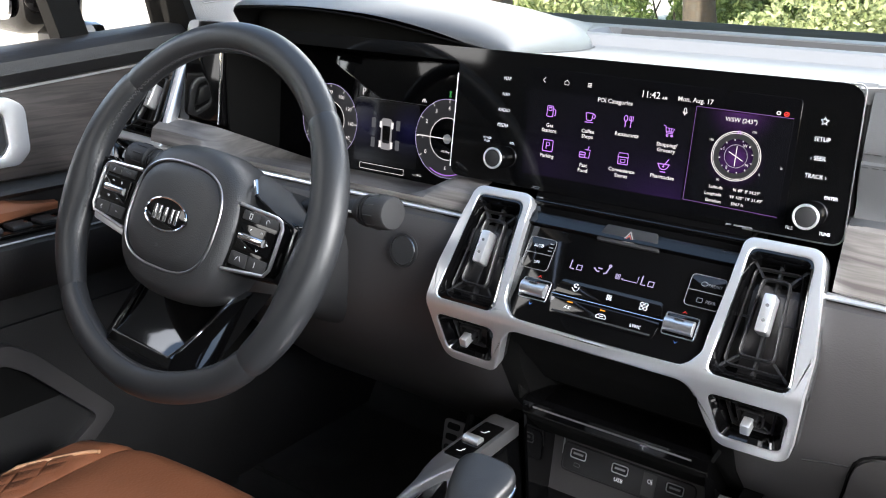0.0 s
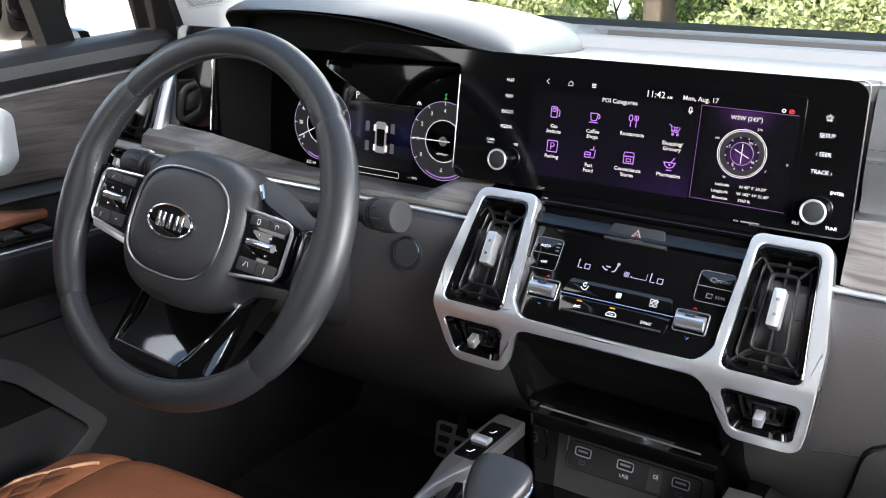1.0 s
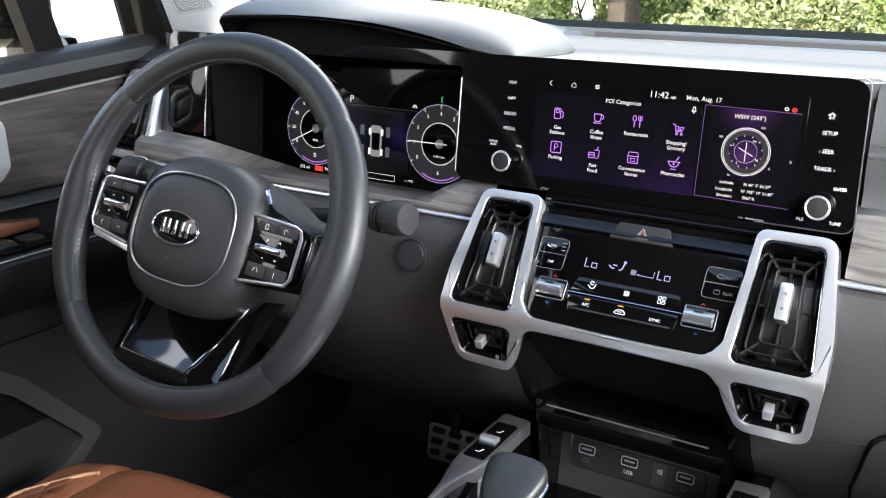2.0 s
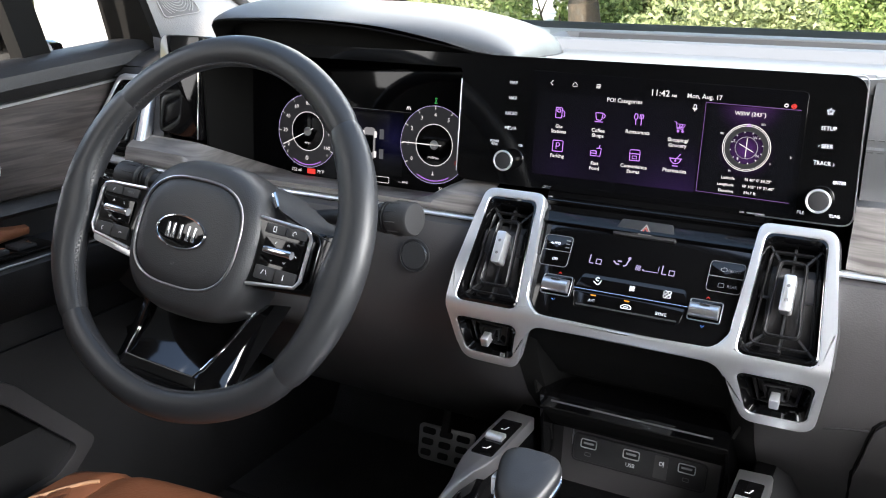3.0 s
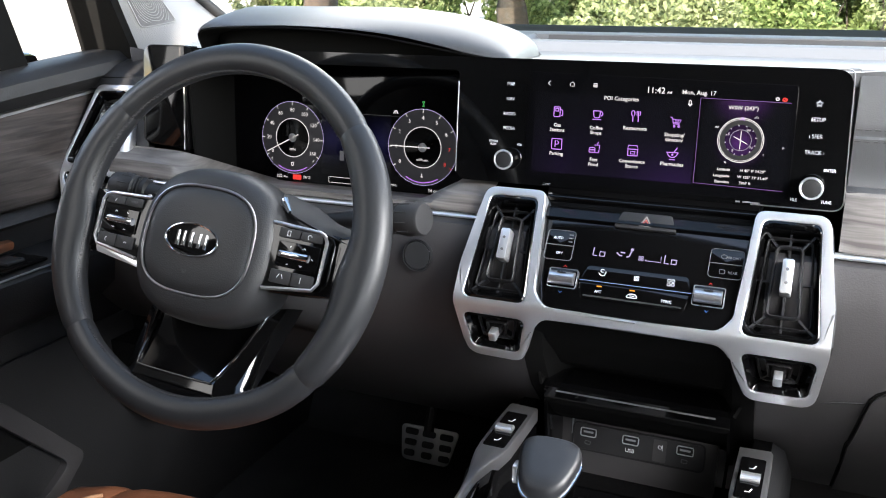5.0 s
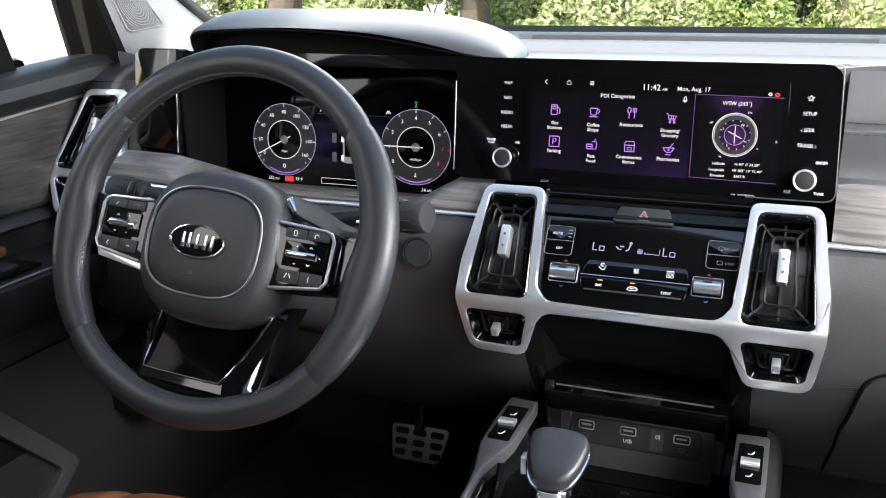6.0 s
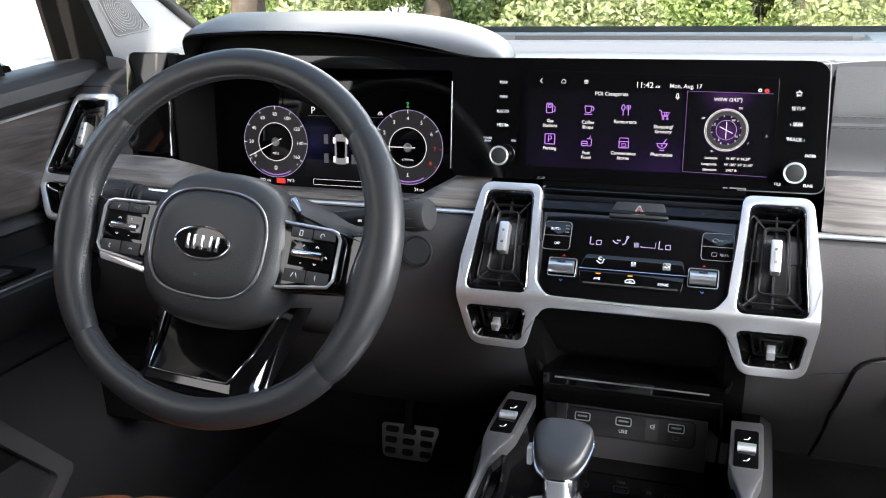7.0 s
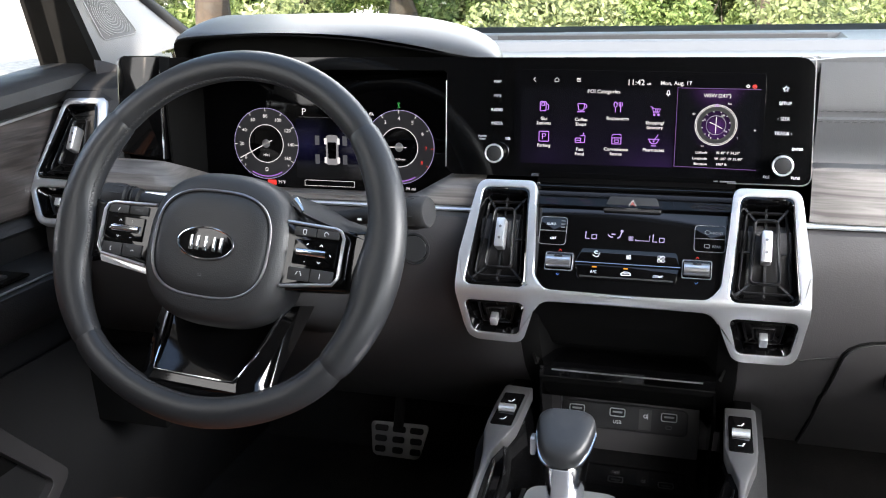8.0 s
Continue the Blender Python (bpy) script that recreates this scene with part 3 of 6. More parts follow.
icon("icon", [sq(-0.0045, -0.005, 0.0045, 0.001, 0.0004), ([(-0.005, 0.001), (-0.004, 0.0045), (0.004, 0.0045), (0.005, 0.001)], True), ([(-0.002, -0.0035), (0.002, -0.0035), (0.002, -0.001), (-0.002, -0.001)], True)], -0.0188, -0.0305)
icon("icon", [([(-0.0055, 0.001), (0.0055, 0.001)], False), (arc(0, 0.001, 0.0045, 180, 360, 12), False), ([(-0.0025, -0.0055), (0.0025, -0.0055)], False), ([(0.001, 0.001), (0.004, 0.0055)], False), ([(-0.001, -0.001), (0.001, -0.001)], False), ([(0, -0.002), (0, 0.0002)], False)], 0.0178, -0.031)
icon("arrow_icon", [([(0.0012, 0.0022), (-0.0012, 0), (0.0012, -0.0022)], False)], -0.1033, 0.0279, M_LIT, 0.0007)
icon("home_icon", [([(-0.002, -0.0018), (-0.002, 0.0005), (0, 0.0022), (0.002, 0.0005), (0.002, -0.0018)], True)], -0.0807, 0.0276, M_LIT, 0.0006)
icon("menu_icon", [([(-0.002, k), (0.002, k)], False) for k in (-0.0014, 0, 0.0014)], -0.0584, 0.0276, M_LIT, 0.0008)
icon("microphone_icon", [(oval(0, 0.001, 0.0011, 0.002, 10), True), (arc(0, 0.0005, 0.002, 200, 340, 8), False), ([(0, -0.0015), (0, -0.003)], False)], 0.0296, 0.0150, M_LIT, 0.0007)
icon("bell_icon", [(oval(0, 0, 0.0014, 0.0012, 8), True)], 0.1035, 0.0225, M_LIT, 0.001)
icon("alert_icon", [(oval(0, 0, 0.0019, 0.0015, 8), True), ([(-0.0015, -0.0008), (0.0015, 0.0008)], False)], 0.1095, 0.0222, M_RED, 0.001)
icon("page_arrow", [([(-0.0006, 0.001), (0.0007, 0), (-0.0006, -0.001)], True)], 0.1125, -0.0195, M_LIT, 0.0006)
CX, CY = 0.0761, -0.0150
icon("compass_ring", [(oval(CX, CY, 0.0196, 0.0196, 48), True), (oval(CX, CY, 0.0183, 0.0183, 48), True)], 0, 0, M_LIT, 0.0007)
icon("compass_disc", [(oval(CX, CY, 0.0160, 0.0160, 40), True)], 0, 0, M_DIAL, 0.0045)
icon("compass_ticks", [([(CX + 0.0125 * math.cos(a), CY + 0.0125 * math.sin(a)), (CX + 0.0142 * math.cos(a), CY + 0.0142 * math.sin(a))], False) for a in [math.tau * k / 12 + 0.2 for k in range(12)]], 0, 0, M_LIT, 0.0008)
icon("compass_inner_ring", [(oval(CX, CY, 0.0092, 0.0092, 30), True)], 0, 0, M_GREYPRINT, 0.0005)
icon("compass_needle", [([(CX - 0.006, CY + 0.003), (CX + 0.006, CY - 0.003)], False), ([(CX, CY + 0.008), (CX, CY - 0.008)], False)], 0, 0, M_LIT, 0.0007, z=0.0014)
icon("compass_arrow", [([(CX - 0.0015, CY + 0.0175), (CX, CY + 0.0205), (CX + 0.0015, CY + 0.0175)], False)], 0, 0, M_VIOLET, 0.0009, z=0.0014)
for txt, x, y in (("W", 0.0062, 0.0090), ("N", 0.0095, -0.0060), ("E", -0.0060, -0.0098), ("S", -0.0105, 0.0050), ("270", 0.0115, 0.0205), ("0", 0.0205, -0.0118), ("90", -0.0115, -0.0205), ("180", -0.0215, 0.0105)):
    lettering("compass_letter", txt, 0.0024 if len(txt) == 1 and txt != "0" else 0.0018, CX + x, CY + y, S, M_LIT, scr, z=0.0015)
for txt, x, y, cap in (("MAP", -0.1422, 0.0254, 0.0033), ("NAV", -0.1420, 0.0110, 0.0033), ("RADIO", -0.1424, -0.0035, 0.0033), ("MEDIA", -0.1422, -0.0174, 0.0033), ("POWER\nPUSH", -0.1577, -0.0324, 0.0021), ("VOL", -0.1304, -0.0329, 0.0023), ("SETUP", 0.1381, 0.0065, 0.0034), ("‹ SEEK", 0.1376, -0.0079, 0.0034), ("TRACK ›", 0.1381, -0.0218, 0.0034), ("ENTER", 0.1520, -0.0365, 0.0027), ("FILE", 0.1255, -0.0639, 0.0027), ("TUNE", 0.1520, -0.0641, 0.0027)):
    lettering("button_word", txt, cap * 0.95, x, y, S, M_WHITE, PANEL, z=0.0004, wide=0.9, bold=-0.00003 if cap > 0.003 else 0.00003)
star = [(0.0030 * (1 if k % 2 == 0 else 0.45) * math.sin(math.tau * k / 10), 0.0030 * (1 if k % 2 == 0 else 0.45) * math.cos(math.tau * k / 10)) for k in range(10)]
icon("star_mark", [(star, True)], 0.1377, 0.0202, M_WHITE, 0.0005, parent=PANEL, z=0.0002)
icon("maker_mark", [([(-0.004, 0.0007), (0.004, 0.0007)], False), ([(-0.005, -0.0007), (0.003, -0.0007)], False)], -0.100, -0.0692, M_GREYPRINT, 0.0006, parent=PANEL, z=0.0002)
icon("maker_mark", [([(-0.010, 0), (-0.006, 0)], False), ([(-0.004, 0), (0.011, 0)], False)], 0.087, -0.0697, M_GREYPRINT, 0.0014, parent=PANEL, z=0.0002)


def dial_knob(name, x, y):
    m = S @ Matrix.Translation((x, y, 0))
    k = part(name, turned([(0.0105, 0.0), (0.0105, 0.004), (0.0095, 0.012), (0.0088, 0.0135), (0.0072, 0.0138)], m, 36), M_GLOSS, PANEL, "round black knob with a bright rim")
    part("knob_ring", sweep([(px, py, 0.0132) for px, py in oval(0, 0, 0.0089, 0.0089, 36)], 0.0011, True, 8, m=m), M_SILVER, k, "bright knob ring")
    part("knob_cap", turned([(0.0078, 0.0125), (0.0078, 0.0140), (0.0070, 0.0143)], m, 30), M_DEEP, k)


dial_knob("volume_knob", -0.1420, -0.0475)
dial_knob("tuning_knob", 0.1390, -0.0515)

# ---- instrument cluster ----
C = plane_at((-0.39, 0.19, 0.769), 5)
CLUSTER = thing("instrument_cluster", "digital instrument cluster with two round gauges", "instrument cluster", at=(-0.37, 0.19, 0.71))
part("display", plate(box_outline(-0.19, -0.062, 0.205, 0.118, 0.004), -0.006, 0.0, C, 0.001), M_SCREEN, CLUSTER, "black display glass")
tunnel = sheet([[(-0.562, 0.092, 0.76), (-0.562, 0.092, 0.878), (-0.196, 0.066, 0.878), (-0.196, 0.066, 0.77)], [(-0.575, 0.20, 0.70), (-0.575, 0.20, 0.888), (-0.185, 0.20, 0.888), (-0.185, 0.20, 0.70)]], 0.003)
part("side_wall", tunnel, M_VOID, CLUSTER, "black shroud walls", smooth=False)
CZ = 0.0003


def gauge(cx, name, words, red_from, angle):
    g = part(name, plate(oval(cx, 0.0, 0.0455, 0.0455, 56), 0.0001, 0.0004, C), M_DIAL, CLUSTER, "lit round gauge")
    icon("gauge_rim", [(oval(cx, 0, 0.0457, 0.0457, 56), True)], 0, 0, M_PALE, 0.0005, C, g, 0.0004)
    icon("gauge_inner_ring", [(oval(cx, 0, 0.0245, 0.0245, 40), True)], 0, 0, M_LIT, 0.0008, C, g, 0.0004)
    part("gauge_core", plate(oval(cx, 0, 0.0235, 0.0235, 40), 0.0004, 0.0006, C), M_SCREEN, g)
    n = len(words)
    ticks, reds = [], []
    for i, w in enumerate(words):
        a = radians(212 - 244 * i / (n - 1))
        red = i >= red_from
        (reds if red else ticks).append(([(cx + 0.0455 * math.cos(a), 0.0455 * math.sin(a)), (cx + 0.0415 * math.cos(a), 0.0415 * math.sin(a))], False))
        lettering("gauge_number", w, 0.0046, cx + 0.0352 * math.cos(a), 0.0352 * math.sin(a), C, M_RED if red else M_LIT, g, z=0.0007)
    icon("gauge_ticks", ticks, 0, 0, M_LIT, 0.0009, C, g, 0.0005)
    if reds:
        icon("gauge_red_ticks", reds, 0, 0, M_RED, 0.0009, C, g, 0.0005)
    a = radians(angle)
    icon("needle", [([(cx - 0.010 * math.cos(a), -0.010 * math.sin(a)), (cx + 0.043 * math.cos(a), 0.043 * math.sin(a))], False)], 0, 0, M_LIT, 0.0011, C, g, 0.0009)
    part("needle_hub", plate(oval(cx, 0, 0.0055, 0.0055, 20), 0.0006, 0.0012, C), M_DULL, g)
    icon("small_scale", [(arc(cx, -0.002, 0.0405, 238, 302, 14), False)], 0, 0, M_VIOLET, 0.0010, C, g, 0.0006)
    return g


sp = gauge(-0.0925, "speed_gauge", ["0", "20", "40", "60", "80", "100", "120", "140", "160"], 99, 207)
lettering("gauge_word", "MPH", 0.0030, -0.0925, -0.0150, C, M_LIT, sp, z=0.0008)
icon("pump_mark", [sq(-0.0018, -0.002, 0.0012, 0.002)], -0.0925, -0.0335, M_LIT, 0.0009, C, sp, 0.0006)
for txt, x in (("E", -0.1235), ("F", -0.0615)):
    lettering("gauge_letter", txt, 0.0030, x, -0.0285, C, M_LIT, sp, z=0.0008)
ta = gauge(0.0905, "rev_gauge", ["0", "1", "2", "3", "4", "5", "6", "7", "8"], 7, 180)
lettering("gauge_word", "x1000rpm", 0.0026, 0.0905, -0.0150, C, M_LIT, ta, z=0.0008)
icon("heat_mark", [([(-0.0015, -0.002), (0.0015, -0.002)], False), ([(0, -0.002), (0, 0.002)], False)], 0.0905, -0.0335, M_LIT, 0.0009, C, ta, 0.0006)
lettering("gear_letter", "P", 0.0085, -0.0380, 0.0415, C, M_LIT, CLUSTER, z=CZ)
icon("thin_line", [([(-0.044, 0.0352), (0.058, 0.0352)], False)], 0, 0, M_GREYPRINT, 0.0005, C, CLUSTER, CZ)
M_POOL3 = glow_field("lit_cluster_blue", (0.10, 0.10, 0.50), [(-0.055, 0.062, 0.045, GLOW * 0.07), (0.015, 0.062, 0.045, GLOW * 0.07)])
part("display_glow", plate(box_outline(-0.050, -0.043, 0.048, 0.034, 0.002), -0.0002, 0.00008, C), M_POOL3, CLUSTER, smooth=False)
for x in (-0.021, 0.017):
    for y in (0.006, -0.018):
        part("sensor_bar", plate(box_outline(x - 0.0035 + 0.001, y - 0.006, x + 0.0035, y + 0.006, 0.0006), 0.0001, 0.0004, C), material("lit_bar_grey", (0.02, 0.02, 0.02), 0.4, emit=(0.4, 0.42, 0.5), power=GLOW * 0.2), CLUSTER)
carbody = part("car_picture", plate(rounded([(-0.0085, -0.025, 0.004), (0.0085, -0.025, 0.004), (0.0085, 0.013, 0.005), (-0.0085, 0.013, 0.005)]), 0.0001, 0.0004, C), material("lit_car_grey", (0.02, 0.02, 0.02), 0.4, emit=(0.55, 0.56, 0.62), power=GLOW * 0.45), CLUSTER, "picture of a car from above")
part("car_roof", plate(rounded([(-0.0055, -0.017, 0.002), (0.0055, -0.017, 0.002), (0.006, 0.004, 0.002), (-0.006, 0.004, 0.002)]), 0.0004, 0.0007, C), M_SCREEN, carbody)
for x in (-0.0088, 0.0088):
    for y in (0.005, -0.019):
        part("car_wheel", plate(box_outline(x - 0.0017, y - 0.004, x + 0.0017, y + 0.004, 0.0008), 0.0004, 0.0008, C), M_LIT, carbody)
icon("lane_mark", [([(-0.003, -0.002), (-0.001, 0.002)], False), ([(0.003, -0.002), (0.001, 0.002)], False), ([(0, -0.002), (0, 0.0018)], False)], 0.054, 0.0405, M_LIT, 0.0010, C, CLUSTER, CZ)
icon("hold_mark", [([(-0.0015, -0.003), (0.0015, 0.003), (-0.0015, 0.003), (0.0015, -0.003)], True)], 0.0905, 0.0515, M_GREEN, 0.0009, C, CLUSTER, CZ)
icon("trip_box", [sq(-0.039, -0.0525, 0.030, -0.0455, 0.0006)], 0, 0, M_LIT, 0.0005, C, CLUSTER, CZ)
for txt, x, y, mt in (("332 mi", -0.1090, -0.0505, M_LIT), ("79°F", -0.0720, -0.0500, M_LIT), ("34 mi", 0.1052, -0.0517, M_LIT), ("--.- MPG", 0.0500, -0.0490, M_LIT)):
    lettering("readout", txt, 0.0040 if x < 0.05 or x > 0.1 else 0.0026, x, y, C, mt, CLUSTER, z=CZ)
part("warning_mark", plate(box_outline(-0.0925, -0.0535, -0.0800, -0.0470, 0.001), 0.0001, 0.0004, C), M_RED, CLUSTER, "red warning mark")

# ---- silver centre frame and air vents ----


def bend(s):
    """The frame's face, top to chin: (y, z) and the outward normal at s metres along it."""
    a, b = radians(32.4), radians(-20)
    p0 = (0.0078 - 0.055 * math.sin(a), 0.72 - 0.055 * math.cos(a))
    if s >= -0.055:
        return 0.0078 + s * math.sin(a), 0.72 + s * math.cos(a), a
    if s <= -0.067:
        return -0.0225 + (s + 0.067) * math.sin(b), 0.662 + (s + 0.067) * math.cos(b), b
    t = (-0.055 - s) / 0.012
    k = (p0[0] - 0.0030, 0.6685)
    y = p0[0] * (1 - t) ** 2 + k[0] * 2 * t * (1 - t) - 0.0225 * t * t
    z = p0[1] * (1 - t) ** 2 + k[1] * 2 * t * (1 - t) + 0.662 * t * t
    return y, z, a + (b - a) * t


def bent(bm, shift=(0, 0, 0)):
    for v in bm.verts:
        y, z, a = bend(v.co.y)
        d = v.co.z
        v.co = Vector((v.co.x, y - d * math.cos(a), z + d * math.sin(a))) + Vector(shift)
    return bm


right = [(0.0, -0.0598, 0), (0.079, -0.0575, 0.016), (0.0895, -0.043, 0.012), (0.0945, 0.014, 0.08), (0.0965, 0.0565, 0.010), (0.158, 0.0565, 0.013), (0.1695, -0.025, 0.06), (0.1695, -0.068, 0.03), (0.1625, -0.131, 0.017), (0.1045, -0.132, 0.015), (0.0905, -0.087, 0.02), (0.080, -0.0725, 0.016), (0.0, -0.0715, 0)]
outline = [(x, y, r) for x, y, r in right] + [(-x, y, r) for x, y, r in reversed(right)][1:-1]
hole_up = [(0.1035, 0.0475, 0.008), (0.1515, 0.0475, 0.008), (0.1605, -0.0575, 0.008), (0.0975, -0.0575, 0.008)]
hole_lo = [(0.0985, -0.0770, 0.007), (0.1612, -0.0770, 0.007), (0.1560, -0.1195, 0.009), (0.1080, -0.1205, 0.009)]
mirror = lambda pts: [(-x, y, r) for x, y, r in reversed(pts)]
FRAME = thing("console_frame", "satin silver U-shaped frame round the centre vents", "trim", at=(0, 0.0, 0.6))
cuts = [0.03, 0.0, -0.03, -0.054] + [-0.055 - 0.0015 * k for k in range(9)] + [-0.09, -0.11]
holes = [rounded(h) for h in (hole_up, mirror(hole_up), hole_lo, mirror(hole_lo))]
part("silver_frame", bent(plate(rounded(outline), -0.012, 0.0, None, 0.0021, holes, cuts, 5)), M_SILVER, FRAME)
part("frame_backing", bent(plate(rounded([(x * 1.01, y, r) for x, y, r in outline]), -0.020, -0.0105, None, 0, holes, cuts)), M_BLACK, FRAME)


def inset(pts, k, cx, cy):
    return [(cx + (x - cx) * k, cy + (y - cy) * k, r * k) for x, y, r in pts]


def loop3(pts, z):
    return [(x, y, z) for x, y in rounded(pts, 4)]


def funnel(rows):
    """A skin between outlines (points, z) of one count."""
    return sheet([[(x, y, z) for x, y in rounded(p, 4)] for p, z in rows], closed=True)


def slat(a, b, w, z0, z1):
    d = (Vector(b) - Vector(a)).normalized() * 1.0
    s = Vector((-d.y, d.x)) * w / 2
    return plate([tuple(Vector(a) + s), tuple(Vector(a) - s), tuple(Vector(b) - s), tuple(Vector(b) + s)], z0, z1)


def big_vent(sign, place, label, hole=hole_up, grp="centre air vents"):
    v = thing("air_vent", label, "air vent", grp, at=place((0.128 * sign, 0.0, 0.0)))
    fl = lambda pts: pts if sign > 0 else mirror(pts)
    put = lambda bm: placed(bm, place)
    pts = fl(hole)
    cx, cy = sum(p[0] for p in pts) / 4, sum(p[1] for p in pts) / 4
    part("surround", put(funnel([(inset(pts, 1.01, cx, cy), -0.0010), (inset(pts, 0.96, cx, cy), 0.0002), (inset(pts, 0.91, cx, cy), -0.004), (inset(pts, 0.84, cx, cy), -0.012), (inset(pts, 0.82, cx, cy), -0.045)])), M_GLOSS, v, "glossy black funnel")
    part("backing", put(plate(rounded(inset(pts, 0.86, cx, cy)), -0.047, -0.040)), M_DEEP, v)
    g1, g2 = inset(pts, 0.76, cx, cy), inset(pts, 0.40, cx, cy)
    g2 = [(cx + (x - cx) * 1.06, cy + (y - cy) * 1.5, 0.005) for x, y, r in g2]
    part("grille_ring", put(sweep(loop3(g1, -0.012), 0.0014, True, 8, 2.6)), M_GRILLE, v)
    part("grille_ring", put(sweep(loop3(g2, -0.008), 0.0016, True, 8, 2.6)), M_GRILLE, v, "inner grille loop")
    for i in range(4):
        part("slat", put(slat(g2[i][:2], inset(pts, 0.84, cx, cy)[i][:2], 0.0020, -0.018, -0.009)), M_GRILLE, v, smooth=False)
    mids = [((g2[i][0] + g2[(i + 1) % 4][0]) / 2, (g2[i][1] + g2[(i + 1) % 4][1]) / 2) for i in range(4)]
    far = inset(pts, 0.84, cx, cy)
    mf = [((far[i][0] + far[(i + 1) % 4][0]) / 2, (far[i][1] + far[(i + 1) % 4][1]) / 2) for i in range(4)]
    for a, b in zip(mids, mf):
        part("slat", put(slat(a, b, 0.0018, -0.019, -0.010)), M_GRILLE, v, smooth=False)
    part("slat", put(slat(mids[0], mids[2], 0.0022, -0.022, -0.011)), M_GRILLE, v, smooth=False)
    tx, ty = 0.1285 * sign if hole is hole_up else cx, cy + 0.004
    tab = part("vent_tab", put(plate(box_outline(tx - 0.0048, ty - 0.0165, tx + 0.0048, ty + 0.0145, 0.0022), -0.010, 0.0040, None, 0.0014)), M_SILVER, v, "silver adjusting tab")
    for dy in (0.006, -0.006):
        part("tab_mark", put(plate(oval(tx, ty + dy - 0.001, 0.0014, 0.0014, 10), 0.0040, 0.0043)), M_GREYPRINT, tab)
    return v


def placed(bm, place):
    for q in bm.verts:
        q.co = place(q.co)
    return bm


def on_frame(p):
    y, z, a = bend(p[1])
    return Vector((p[0], y - p[2] * math.cos(a), z + p[2] * math.sin(a)))


def small_vent(sign, place, label, hole=hole_lo, grp="lower air vents"):
    v = thing("air_vent", label, "air vent", grp, at=place((0.13 * sign, -0.097, 0.0)))
    put = lambda bm: placed(bm, place)
    pts = hole if sign > 0 else mirror(hole)
    cx, cy = sum(p[0] for p in pts) / 4, sum(p[1] for p in pts) / 4
    part("surround", put(funnel([(inset(pts, 1.01, cx, cy), -0.001), (inset(pts, 0.93, cx, cy), 0.0002), (inset(pts, 0.86, cx, cy), -0.004), (inset(pts, 0.70, cx, cy), -0.011), (inset(pts, 0.66, cx, cy), -0.035)])), M_GLOSS, v, "glossy black funnel")
    part("backing", put(plate(rounded(inset(pts, 0.72, cx, cy)), -0.036, -0.030)), M_DEEP, v)
    g1, g2 = inset(pts, 0.62, cx, cy), inset(pts, 0.34, cx, cy)
    part("grille_ring", put(sweep(loop3(g1, -0.011), 0.0012, True, 8, 2.2)), M_GRILLE, v)
    part("grille_ring", put(sweep(loop3(g2, -0.009), 0.0012, True, 8, 2.2)), M_GRILLE, v)
    for i in range(4):
        part("slat", put(slat(g2[i][:2], inset(pts, 0.72, cx, cy)[i][:2], 0.0016, -0.016, -0.010)), M_GRILLE, v, smooth=False)
    part("slat", put(slat((cx, cy + 0.004), (cx, cy + 0.0155), 0.0016, -0.016, -0.010)), M_GRILLE, v, smooth=False)
    part("vent_stem", put(plate(box_outline(cx - 0.006, cy - 0.003, cx + 0.006, cy + 0.003, 0.001), -0.012, -0.003, None, 0.001)), M_GRILLE, v)
    part("vent_tab", put(plate(box_outline(cx - 0.0038, cy - 0.0052, cx + 0.0038, cy + 0.0045, 0.0012), -0.004, 0.0065, None, 0.0012)), M_SILVER, v, "square silver tab")


for sgn in (-1, 1):
    big_vent(sgn, on_frame, "tall glossy black air vent with a silver tab")
    small_vent(sgn, on_frame, "small black air vent with a square silver tab")

# vent at the door end of the dashboard
LV = plane_at((-0.66, 0.078, 0.79), 32.4)
lv_up = [(-0.052, 0.0455, 0.008), (-0.0085, 0.0475, 0.008), (0.014, -0.055, 0.008), (-0.0700, -0.0525, 0.008)]
lv_lo = [(-0.069, -0.0645, 0.007), (0.012, -0.066, 0.007), (0.004, -0.104, 0.009), (-0.045, -0.104, 0.012)]
on_left = lambda p: LV @ Vector(p)
LFRAME = thing("vent_frame", "satin silver frame round the door-side air vents", "trim", at=(-0.66, 0.05, 0.7))
lv_out = rounded([(-0.059, 0.0555, 0.013), (0.007, 0.0575, 0.011), (0.0285, -0.062, 0.05), (0.016, -0.113, 0.015), (-0.052, -0.113, 0.02), (-0.077, -0.066, 0.02)])
part("silver_frame", plate(lv_out, -0.012, 0, LV, 0.0042, [rounded(lv_up), rounded(lv_lo)], (), 5), M_SILVER, LFRAME)
part("frame_backing", plate(lv_out, -0.06, -0.012, LV, 0, [rounded(lv_up), rounded(lv_lo)]), M_BLACK, LFRAME)
big_vent(1, on_left, "tall glossy black air vent beside the door", lv_up, "door-side air vent")
small_vent(1, on_left, "small black air vent beside the door", lv_lo, "door-side air vent")
part("end_cover", sheet([[(-0.745, y, z - 0.004), (-0.62, y, z), (-0.598, y, z + 0.0005)] for y, z in ((0.106, 0.835), (0.118, 0.850), (0.14, 0.860), (0.17, 0.868), (0.22, 0.876))], 0.004), M_DOOR, DASH, "dark dashboard end beside the door")
